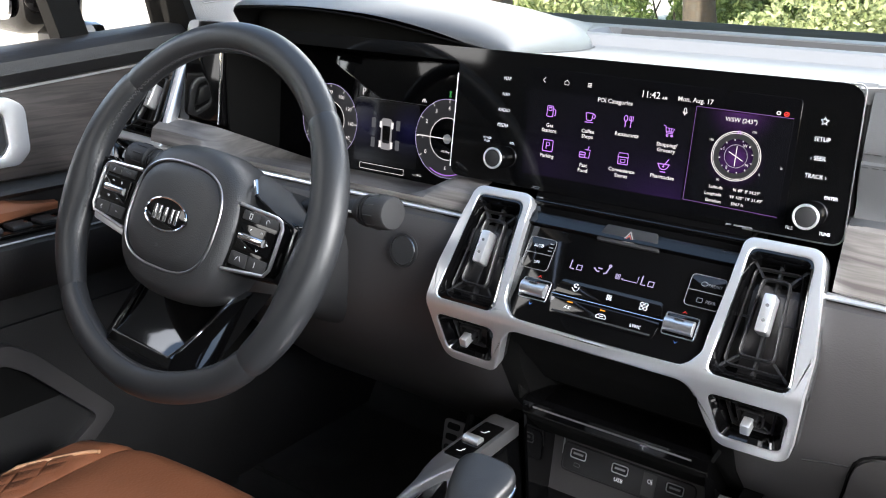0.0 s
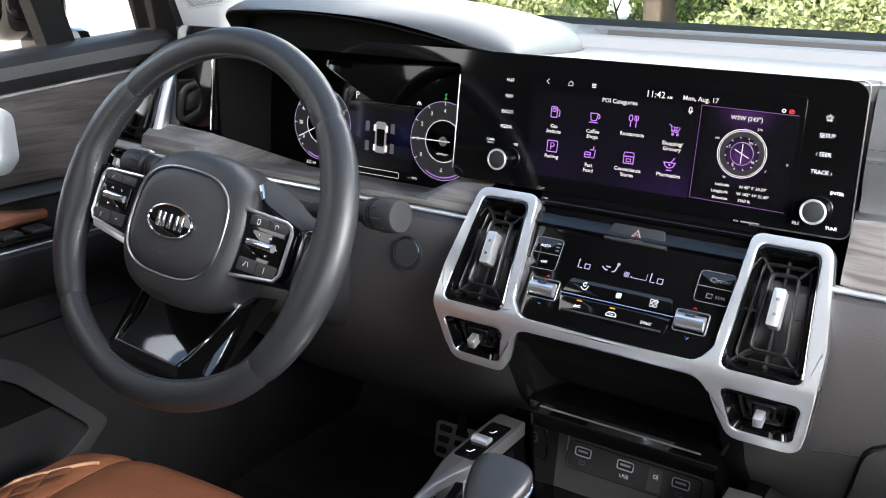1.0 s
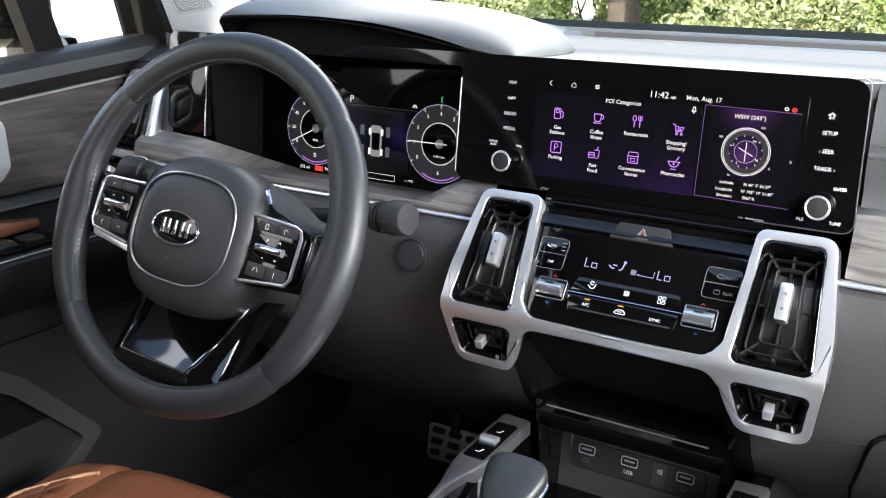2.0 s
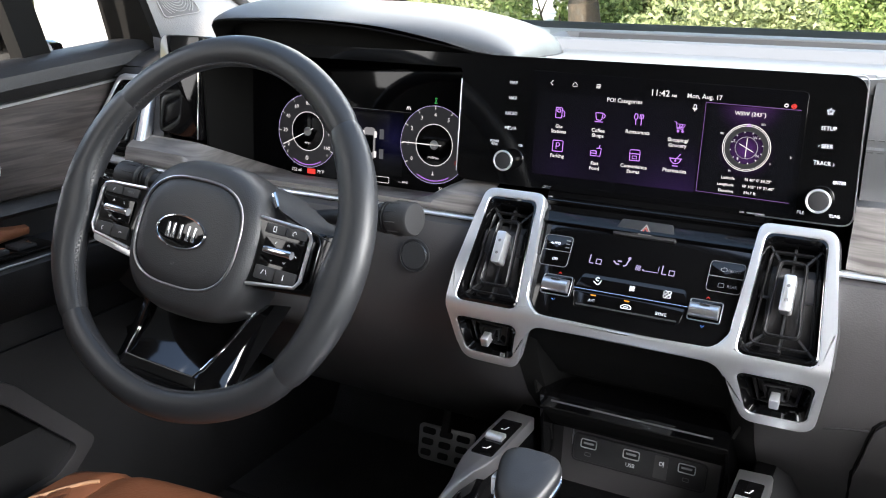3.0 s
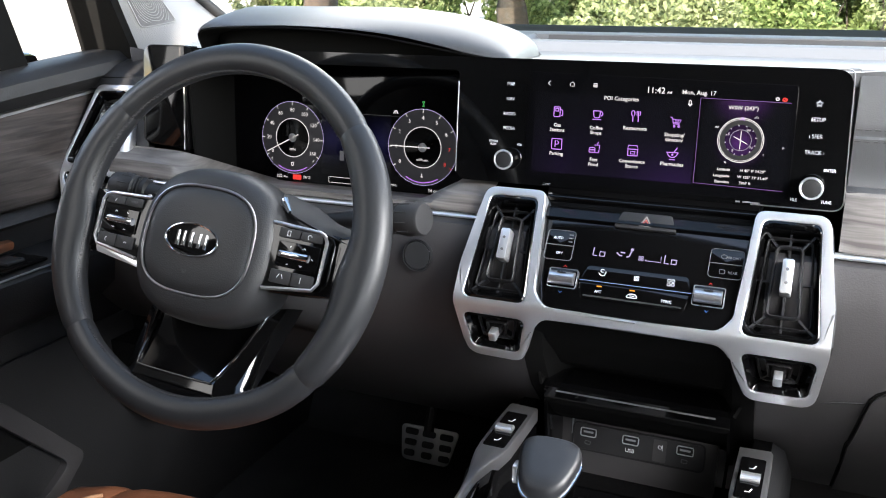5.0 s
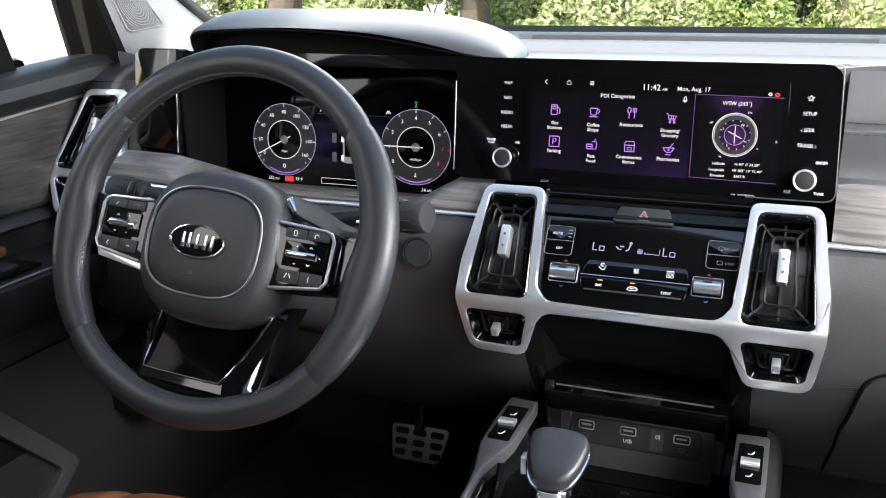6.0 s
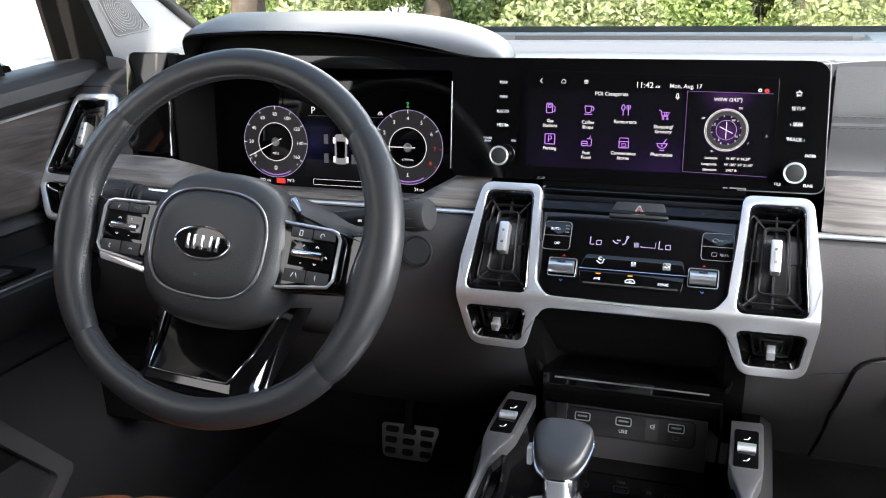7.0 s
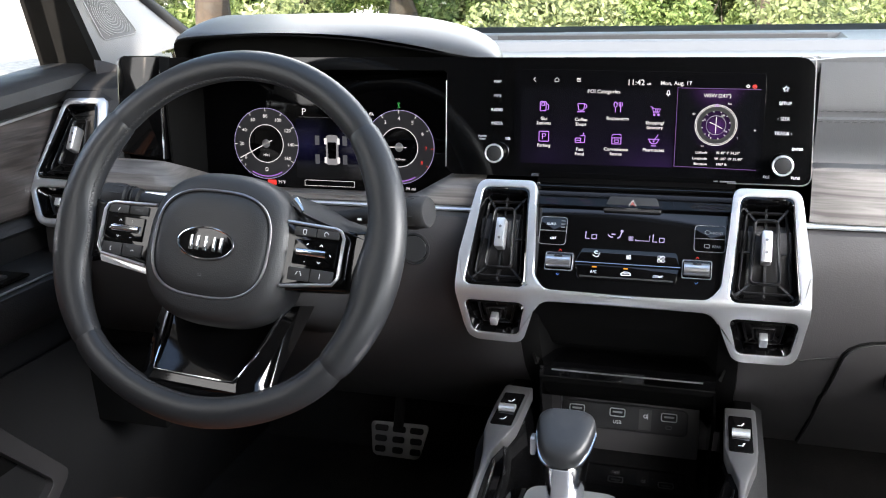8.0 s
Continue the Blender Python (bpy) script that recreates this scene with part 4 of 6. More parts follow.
part("end_panel", sheet([[(-0.725, 0.20, 0.858), (-0.60, 0.16, 0.862)], [(-0.725, 0.125, 0.846), (-0.607, 0.105, 0.848)], [(-0.735, 0.10, 0.78), (-0.62, 0.08, 0.78)], [(-0.735, 0.08, 0.70), (-0.60, 0.055, 0.70)], [(-0.735, 0.07, 0.62), (-0.60, 0.045, 0.62)]], 0.01), M_DOOR, DASH, "dark end panel by the door")

# ---- climate controls ----
a = radians(32.4)
K = plane_at((0, 0.0078 - 0.058 * math.sin(a) + 0.003, 0.72 - 0.058 * math.cos(a) - 0.002), 37.0)
KV = lambda v: (v + 0.058) * 1.03
CLIM = thing("climate_panel", "glossy black climate control panel with silver toggles", "control panel", at=(0, 0.0, 0.66))
part("panel", plate(rounded([(-0.0775, 0.001, 0.014), (0.0775, 0.001, 0.014), (0.091, 0.014, 0.012), (0.0965, KV(0.030), 0.001), (-0.0965, KV(0.030), 0.001), (-0.091, 0.014, 0.012)]), -0.02, 0.0, K, 0.001), M_GLOSS, CLIM, "glossy black panel")
part("upper_shelf", sheet([[(-0.098, y, z), (0.098, y, z)] for y, z in [(0.0305, 0.7445), (0.042, 0.7515), (0.046, 0.757), (0.0465, 0.764), (0.049, 0.768), (0.058, 0.772)]], 0.004), M_GLOSS, CLIM, "glossy black shelf under the screen", smooth=False)
part("shelf_ridge", sweep([(-0.097, 0.0445, 0.7600), (0.097, 0.0445, 0.7600)], 0.0022, n=10), M_GLOSS, CLIM)
part("side_wall", sheet([[(-0.0985, 0.064, 0.762), (-0.0985, 0.036, 0.750), (-0.094, 0.013, 0.716)], [(-0.0985, 0.10, 0.76), (-0.0985, 0.08, 0.72), (-0.094, 0.05, 0.69)]], 0.003), M_BLACK, CLIM)
part("side_wall", sheet([[(0.0985, 0.064, 0.762), (0.0985, 0.036, 0.750), (0.094, 0.013, 0.716)], [(0.0985, 0.10, 0.76), (0.0985, 0.08, 0.72), (0.094, 0.05, 0.69)]], 0.003), M_BLACK, CLIM)
hz = part("hazard_button", plate(rounded([(-0.0285, KV(0.0268), 0.002), (0.0300, KV(0.0268), 0.002), (0.0235, KV(0.0425), 0.002), (-0.0220, KV(0.0425), 0.002)]), -0.004, 0.0035, K, 0.001), M_BLACK, CLIM, "black hazard button with a red and white triangle")
# The white triangle is given a glow to brighten it.
icon("hazard_triangle", [([(-0.0055, -0.0040), (0.0055, -0.0040), (0, 0.0052)], True)], 0.001, KV(0.0338), M_LIT, 0.0011, K, hz, 0.0036)
icon("hazard_triangle", [([(-0.0026, -0.0022), (0.0026, -0.0022), (0, 0.0022)], True)], 0.001, KV(0.0338), material("red_print", (0.5, 0.08, 0.06), 0.5), 0.0011, K, hz, 0.0036)


def key_box(name, x0, y0, x1, y1, words, split=True):
    b = part(name, plate(box_outline(x0, KV(y0), x1, KV(y1), 0.004), -0.001, 0.0008, K, 0.0004), M_GLOSS, CLIM)
    part("key_edge", sweep([(x, y, 0.0009) for x, y in box_outline(x0, KV(y0), x1, KV(y1), 0.004)], 0.00035, True, 6, m=K), M_GREYPRINT, b)
    if split:
        part("key_gap", sweep([(x0, KV((y0 + y1) / 2), 0.0009), (x1, KV((y0 + y1) / 2), 0.0009)], 0.0004, n=6, m=K), M_GREYPRINT, b)
    for w, x, y in words:
        lettering("key_word", w, 0.0026, x, KV(y), K, M_GREYPRINT if name == "defrost_keys" else M_WHITE, b, z=0.0011, wide=0.92)
    return b


kb = key_box("auto_keys", -0.0895, -0.0105, -0.0625, 0.0185, [("AUTO", -0.0785, 0.0108), ("OFF", -0.0750, -0.0040)])
for k in range(3):
    part("key_lamp", plate(box_outline(-0.0685, KV(0.0075 + 0.0033 * k), -0.0645, KV(0.0085 + 0.0033 * k), 0.0002), 0.0009, 0.0012, K), M_GREYPRINT, kb)
kb = key_box("defrost_keys", 0.0625, -0.0095, 0.0915, 0.0170, [("FRONT", 0.0835, 0.0095), ("REAR", 0.0835, -0.0040)])
icon("defrost_mark", [(oval(0.0745, KV(0.0100), 0.0026, 0.0018, 12), True), (box_outline(0.0722, KV(-0.0055), 0.0768, KV(-0.0020), 0.0006, 2), True)], 0, 0, M_GREYPRINT, 0.0005, K, kb, 0.0011)
for txt, x in (("L", -0.0405), ("L", 0.0255)):
    icon("seven_segment", [([(x - 0.0022, KV(0.0055)), (x - 0.0022, KV(-0.0022)), (x + 0.0018, KV(-0.0022))], False), ([(x + 0.0040, KV(0.0020)), (x + 0.0040, KV(-0.0022)), (x + 0.0085, KV(-0.0022)), (x + 0.0085, KV(0.0020))], True)], 0, 0, M_PALE, 0.0010, K, CLIM, 0.0004)
icon("seat_mark", [([(-0.0085, 0.0005), (-0.0055, -0.002), (-0.003, -0.002)], False), ([(-0.005, 0.001), (-0.001, 0.001)], False), ([(0.001, -0.003), (0.0035, -0.002), (0.0050, 0.0035)], False), (oval(0.0052, 0.0048, 0.0009, 0.0009, 8), True)], -0.0125, KV(0.0025), M_PALE, 0.0012, K, CLIM, 0.0004)
icon("fan_mark", [(oval(-0.0012, 0.0012, 0.001, 0.001, 6), True), (oval(0.0012, 0.0012, 0.001, 0.001, 6), True), (oval(-0.0012, -0.0012, 0.001, 0.001, 6), True), (oval(0.0012, -0.0012, 0.001, 0.001, 6), True), ([(0.004, -0.0018), (0.018, -0.0018), (0.018, 0.0040)], False), ([(0.0036, -0.001), (0.0052, -0.001)], False)], 0.0020, KV(0.0000), M_PALE, 0.0006, K, CLIM, 0.0004)
kr = part("key_strip", plate(rounded([(-0.050, KV(-0.0255), 0.002), (0.050, KV(-0.0255), 0.002), (0.047, KV(-0.0125), 0.004), (-0.0445, KV(-0.0125), 0.004)]), -0.001, 0.0014, K, 0.0006), M_GLOSS, CLIM, "upper row of fan keys")
for x, g in ((0.0015, 0.9), (0.0325, 1.4)):
    icon("fan_key_mark", [(oval(x + dx * g, KV(-0.0195) + dy_ * g, 0.0011 * g, 0.0011 * g, 6), True) for dx in (-0.0013, 0.0013) for dy_ in (-0.0013, 0.0013)], 0, 0, M_WHITE, 0.0005, K, kr, 0.0015)
icon("seat_key_mark", [(arc(0, 0.0022, 0.0016, 20, 320, 8), False), ([(-0.0035, 0.000), (0.000, -0.0028), (0.0022, -0.0022), (0.0036, 0.0018)], False)], -0.0305, KV(-0.0185), M_WHITE, 0.0007, K, kr, 0.0015)
part("bright_line", sweep([(-0.0505, KV(-0.0272), 0.001), (0.0515, KV(-0.0272), 0.001)], 0.0008, n=8, m=K), M_CHROME, CLIM, "thin bright line")
kr = part("key_strip", plate(rounded([(-0.047, KV(-0.0440), 0.004), (0.0470, KV(-0.0440), 0.004), (0.050, KV(-0.0290), 0.001), (-0.050, KV(-0.0290), 0.001)]), -0.001, 0.0010, K, 0.0005), M_GLOSS, CLIM, "lower row of keys")
lettering("key_word", "A/C", 0.0027, -0.0315, KV(-0.0362), K, M_WHITE, kr, z=0.0012)
lettering("key_word", "SYNC", 0.0027, 0.0310, KV(-0.0372), K, M_WHITE, kr, z=0.0012)
icon("recirculation_mark", [(rounded([(-0.0045, -0.0015, 0.0005), (0.0045, -0.0015, 0.0005), (0.0045, 0.0003, 0.0005), (0.0022, 0.002, 0.001), (-0.002, 0.002, 0.001), (-0.0045, 0.0002, 0.001)], 2), True), ([(-0.002, 0.0002), (0.002, 0.0002)], False)], 0.000, KV(-0.0365), M_WHITE, 0.0006, K, kr, 0.0011)
for x in (-0.0310, -0.0005):
    part("indicator", plate(box_outline(x - 0.0024, KV(-0.0317), x + 0.0024, KV(-0.0306), 0.0003), 0.0010, 0.0014, K), M_AMBER, kr, "amber indicator")
part("key_groove", plate(box_outline(-0.045, KV(-0.0418), 0.045, KV(-0.0402), 0.0006), 0.0010, 0.0013, K), M_DEEP, kr)
for x in (-0.0665, 0.0665):
    tg = part("temperature_toggle", plate(box_outline(x - 0.0135, KV(-0.0368), x + 0.0135, KV(-0.0190), 0.002), -0.001, 0.0018, K, 0.0006), M_GLOSS, CLIM, "toggle well")
    tube = sweep([(x - 0.0118, KV(-0.0285), 0.0040), (x + 0.0118, KV(-0.0285), 0.0040)], 0.0062, n=20, flat=0.9, m=K)
    part("toggle_roller", tube, M_RAIL, tg, "bright temperature toggle")
    part("toggle_edge", sweep([(px, py, 0.002) for px, py in box_outline(x - 0.0135, KV(-0.0368), x + 0.0135, KV(-0.0190), 0.002)], 0.0005, True, 6, m=K), M_DULL, tg)
    part("toggle_slot", plate(box_outline(x - 0.004, KV(-0.0253), x + 0.004, KV(-0.0243), 0.0002), 0.0086, 0.0100, K), M_DEEP, tg)
    icon("warmer_mark", [([(x - 0.0016, KV(-0.0168)), (x, KV(-0.0150)), (x + 0.0016, KV(-0.0168))], False)], 0, 0, M_RED, 0.0006, K, tg, 0.0004)
    icon("cooler_mark", [([(x - 0.0016, KV(-0.0400)), (x, KV(-0.0418)), (x + 0.0016, KV(-0.0400))], False)], 0, 0, M_BLUE, 0.0006, K, tg, 0.0004)

# ---- steering wheel ----
W = plane_at((-0.367, -0.137, 0.741), 24.7, -3.6)
WHEEL = thing("steering_wheel", "black leather steering wheel with glossy black lower spoke", "steering wheel", at=(-0.367, -0.137, 0.741))


def rim_radius(a):
    return 0.1668 - 0.0050 * ease((-math.sin(a) - 0.70) / 0.3)


def rim_thick(a):
    return 0.0145 + 0.0030 * ease((abs(math.cos(a)) - 0.70) / 0.25)


def rim_point(a, ring=0.0, j=0.0):
    r, k = rim_radius(a), rim_thick(a) + ring
    grip = 0.009 * (math.exp(-((math.sin(a) + 0.10) / 0.22) ** 2)) * max(0.0, -math.cos(j))
    rr = r + k * math.cos(j) - grip
    return Vector((rr * math.cos(a), 1.013 * rr * math.sin(a), -0.005 + 0.84 * k * math.sin(j)))


def rim_section(a0, a1, n):
    rows = []
    for i in range(n + 1):
        t = i / n
        pinch = -0.0012 * (1 - ease(min(t, 1 - t) * n / 1.2))
        ang = radians(a0 + (a1 - a0) * t)
        rows.append([W @ rim_point(ang, pinch, math.tau * k / 20) for k in range(20)])
    return sheet(rows, closed=True)


for a0, a1 in ((-38, 42), (42, 142), (142, 222), (222, 322)):
    part("rim_section", rim_section(a0, a1, 44), M_LEATHER, WHEEL)
part("rim_core", sweep([W @ Vector((rim_radius(t) * math.cos(t), 1.013 * rim_radius(t) * math.sin(t), -0.005)) for t in [math.tau * k / 80 for k in range(80)]], 0.0110, True, 14, up=W.to_3x3() @ Vector((0, 0, 1))), M_DEEP, WHEEL)
stitch = bmesh.new()
for k in range(150):
    ang = radians(44 + 272 * k / 150)
    for s in (-1, 1):
        p0 = W @ rim_point(ang, 0.0004, math.pi - 0.30)
        p1 = W @ rim_point(ang + 0.012 * s, 0.0004, math.pi - 0.52)
        join(stitch, sweep([p0, p1], 0.00055, n=5))
tagged(part("stitching", stitch, M_THREAD, WHEEL, "black zigzag stitching", smooth=False), kind="stuff")

# hub: rings of a rounded square, from the back edge up to the flat top
rows = []
for k, z in ((0.97, -0.045), (1.0, -0.030), (1.0, -0.016), (0.985, -0.006), (0.95, 0.001), (0.90, 0.0055), (0.82, 0.0088)):
    rows.append([W @ Vector((x, y, z)) for x, y in oval(0, -0.011, 0.0775 * k, 0.0735 * k, 64, 2.6)])
rows.append([W @ Vector((x, y, 0.0100)) for x, y in oval(-0.001, -0.0085, 0.0605, 0.0505, 64, 2.9)])
hub = sheet(rows, closed=True)
part("hub", hub, M_HUB, WHEEL, "grained black hub")
pad = []
for k, z in ((1.0, 0.0098), (0.975, 0.0088), (0.95, 0.0098), (0.90, 0.0120), (0.75, 0.0138), (0.5, 0.0148), (0.25, 0.0152), (0.02, 0.0153)):
    pad.append([W @ Vector((x, y, z)) for x, y in oval(-0.001, -0.0085, 0.0605 * k, 0.0505 * k, 64, 2.9 if k > 0.5 else 2.4)])
hp = part("hub_pad", sheet(pad, closed=True), M_HUB, WHEEL, "soft grained airbag pad")
part("pad_ring", sweep([(x, y, 0.0104) for x, y in oval(-0.001, -0.0085, 0.0600, 0.0500, 72, 2.9)], 0.0013, True, 8, m=W), M_SATIN, WHEEL, "thin silver ring round the pad")
bd = part("badge", plate(oval(-0.0025, -0.0095, 0.0290, 0.0150, 48), 0.014, 0.0168, W, 0.0006), M_GLOSS, WHEEL, "black oval badge with a chrome rim")
part("badge_rim", sweep([(x, y, 0.0168) for x, y in oval(-0.0025, -0.0095, 0.0288, 0.0148, 48)], 0.0010, True, 8, m=W), M_CHROME, bd)
for x0, w, lean in ((-0.0190, 0.0036, 0.0), (-0.0125, 0.0036, 0.0), (-0.0040, 0.0036, 0.0), (0.0050, 0.0036, 0.0), (0.0120, 0.0036, 0.0)):
    y0, y1 = -0.0163, -0.0027
    part("badge_bar", plate([(x0 - lean / 2, y0), (x0 + w - lean / 2, y0), (x0 + w + lean / 2, y1), (x0 + lean / 2, y1)], 0.0166, 0.0178, W, 0.0004), M_CHROME, bd)
icon("airbag_mark", [(arc(0, 0, 0.0022, 30, 150, 6), False), ([(-0.002, 0), (0.002, 0)], False)], -0.004, -0.0395, M_GREYPRINT, 0.0004, W, WHEEL, 0.0142)


def pod(sign):
    f = lambda x: sign * x
    o = [(f(0.066), 0.0215, 0.001), (f(0.118), 0.0195, 0.004), (f(0.1265), 0.0130, 0.004), (f(0.1265), -0.0240, 0.006), (f(0.118), -0.0320, 0.004), (f(0.066), -0.0380, 0.001)]
    if sign < 0:
        o = list(reversed(o))
    body = part("button_pod", plate(rounded(o, 4), -0.020, 0.0015, W, 0.001), M_GLOSS, WHEEL, "black thumb button pod")
    path = [(f(0.070), 0.0220), (f(0.118), 0.0202), (f(0.1240), 0.0180), (f(0.1272), 0.0125), (f(0.1272), -0.0240), (f(0.1225), -0.0305), (f(0.072), -0.0375)]
    part("pod_trim", sweep([(x, y, 0.0022) for x, y in path], 0.0017, n=8, m=W), M_RAIL, body, "satin metal pod trim")
    if sign < 0:
        part("pod_foot", plate(rounded([(-0.127, -0.0315, 0.003), (-0.070, -0.0385, 0.001), (-0.070, -0.0455, 0.001), (-0.1235, -0.0385, 0.003)]), -0.016, -0.001, W, 0.001), M_SILVER, body, "silver lower edge")
    rowsz = [(0.0095, 0.0195), (-0.0165, 0.0080), (-0.0315, -0.0180)]
    for j, (y0, y1) in enumerate(rowsz):
        segs = [(0.078, 0.0995), (0.1005, 0.1225)] if j != 1 else [(0.080, 0.1225)]
        for s0, s1 in segs:
            lo, hi = sorted((f(s0), f(s1)))
            part("thumb_key", plate(box_outline(lo, y0 + 0.0008, hi, y1 - 0.0008, 0.0012), 0.001, 0.0032, W, 0.0006), M_GLOSS if j == 1 else M_HUB, body)
    tube = part("thumb_roller", sweep([(f(0.0845), -0.0045, 0.004), (f(0.0930), -0.0045, 0.0055), (f(0.0985), -0.0045, 0.0048), (f(0.1035), -0.0045, 0.0055), (f(0.1130), -0.0045, 0.004)], 0.0036, n=14, m=W), M_CHROME, body, "bright scroll roller")
    marks = [([(f(0.094), 0.004), (f(0.0925), 0.0022)], False), ([(f(0.1055), 0.0025), (f(0.107), 0.0042), (f(0.1085), 0.0025)], False), ([(f(0.094), -0.0128), (f(0.092), -0.0128)], False), ([(f(0.1055), -0.0115), (f(0.107), -0.0132), (f(0.1085), -0.0115)], False), ([(f(0.116), -0.004), (f(0.118), -0.0055)], False)]
    if sign < 0:
        marks += [(arc(-0.111, -0.0250, 0.0020, 100, 250, 6), False), (arc(-0.088, -0.0265, 0.0020, 30, 150, 6), False), ([(-0.112, 0.0125), (-0.110, 0.0155)], False)]
        lettering("key_word", "MODE", 0.0022, -0.0885, 0.0145, W, M_GREYPRINT, body, z=0.0034)
    else:
        marks += [([(0.086, -0.026), (0.088, -0.022)], False), ([(0.092, -0.026), (0.090, -0.022)], False), (box_outline(0.087, 0.012, 0.090, 0.0165, 0.0005, 2), True), (arc(0.110, 0.0140, 0.002, 0, 250, 8), False), ([(0.110, -0.027), (0.110, -0.022)], False)]
    icon("key_marks", marks, 0, 0, M_WHITE, 0.0006, W, body, 0.0032)
    if sign > 0:
        # Shapes added on the right only, in place of a reflection and its glint.
        part("spoke_shoulder", sheet([[W @ Vector(p) for p in r] for r in ([(0.050, 0.054, -0.040), (0.085, 0.046, -0.036), (0.118, 0.033, -0.026), (0.150, 0.026, -0.016)], [(0.056, 0.051, -0.024), (0.084, 0.040, -0.018), (0.114, 0.028, -0.011), (0.148, 0.022, -0.008)], [(0.062, 0.040, -0.012), (0.082, 0.031, -0.008), (0.112, 0.0225, -0.004), (0.146, 0.014, -0.006)])], 0.003), M_BLACK, WHEEL, "black shoulder shape added in place of a reflection")
        part("shoulder_glint", sweep([(0.066, 0.044, -0.010), (0.074, 0.038, -0.006), (0.079, 0.0335, -0.004)], lambda q: 0.0042 - 0.0022 * q, n=10, flat=0.5, m=W), M_CHROME, WHEEL, "chrome piece in place of a glint")
    arm = [(f(0.060), 0.024, 0.004), (f(0.135), 0.020, 0.01), (f(0.160), 0.026, 0.004), (f(0.160), -0.040, 0.004), (f(0.135), -0.034, 0.01), (f(0.060), -0.042, 0.004)]
    part("spoke", plate(rounded(arm if sign > 0 else list(reversed(arm))), -0.032, -0.006, W, 0.003), M_GLOSS, WHEEL, "glossy black side spoke")


pod(-1)
pod(1)

# lower spoke: a sloping glossy plate between two swept cheeks
rows = []
for t in [k / 8 for k in range(9)]:
    half = 0.0605 - 0.0175 * t
    y, z = -0.060 - 0.0715 * t, -0.040 + 0.036 * t - 0.006 * math.sin(math.pi * t)
    rows.append([W @ Vector((half * u, y, z - 0.004 * (1 - u * u))) for u in (-1, -0.9, -0.5, 0, 0.5, 0.9, 1)])
part("lower_spoke", sheet(rows, 0.004), M_GLOSS, WHEEL, "glossy black lower spoke")
part("spoke_lip", sheet([[W @ Vector((0.0435 * u, -0.1315, -0.003)) for u in (-1, -0.5, 0, 0.5, 1)], [W @ Vector((0.046 * u, -0.140, -0.0005 )) for u in (-1, -0.5, 0, 0.5, 1)], [W @ Vector((0.050 * u, -0.152, -0.006)) for u in (-1, -0.5, 0, 0.5, 1)], [W @ Vector((0.054 * u, -0.158, -0.014)) for u in (-1, -0.5, 0, 0.5, 1)]], 0.004), M_GLOSS, WHEEL)
edge = [(-0.062, -0.056, -0.038), (-0.053, -0.095, -0.024), (-0.0455, -0.124, -0.0055), (-0.0435, -0.1312, -0.0020), (-0.025, -0.1318, -0.0022), (0.025, -0.1318, -0.0022), (0.0405, -0.1312, -0.0020), (0.0465, -0.122, -0.005), (0.055, -0.092, -0.024), (0.063, -0.056, -0.038)]
part("spoke_edge", sweep(edge, 0.0012, n=8, m=W), M_CHROME, WHEEL, "thin bright edge of the lower spoke")
for s in (-1, 1):
    part("spoke_cheek", sheet([[W @ Vector((s * x, y, z)) for x, y, z in r] for r in ([(0.061, -0.056, -0.039), (0.0445, -0.128, -0.004), (0.046, -0.142, -0.002)], [(0.074, -0.052, -0.046), (0.061, -0.130, -0.012), (0.064, -0.146, -0.010)], [(0.082, -0.050, -0.060), (0.070, -0.130, -0.030), (0.075, -0.140, -0.026)])], 0.003), M_GLOSS, WHEEL)
part("hub_back", turned([(0.050, -0.10), (0.060, -0.06), (0.068, -0.035), (0.060, -0.03)], W @ Matrix.Translation((0, -0.008, 0)), 32), M_BLACK, WHEEL)

# ---- column, stalks, start button ----
COL = thing("steering_column", "black steering column shroud", "steering column", at=(-0.367, 0.0, 0.69))
part("shroud", sheet([[W @ Vector((x, y, z)) for x, y in oval(0, -0.012, rx, ry, 28, 2.8)] for z, rx, ry in ((-0.062, 0.058, 0.050), (-0.075, 0.064, 0.056), (-0.13, 0.070, 0.060), (-0.24, 0.075, 0.065))], closed=True), M_BLACK, COL)


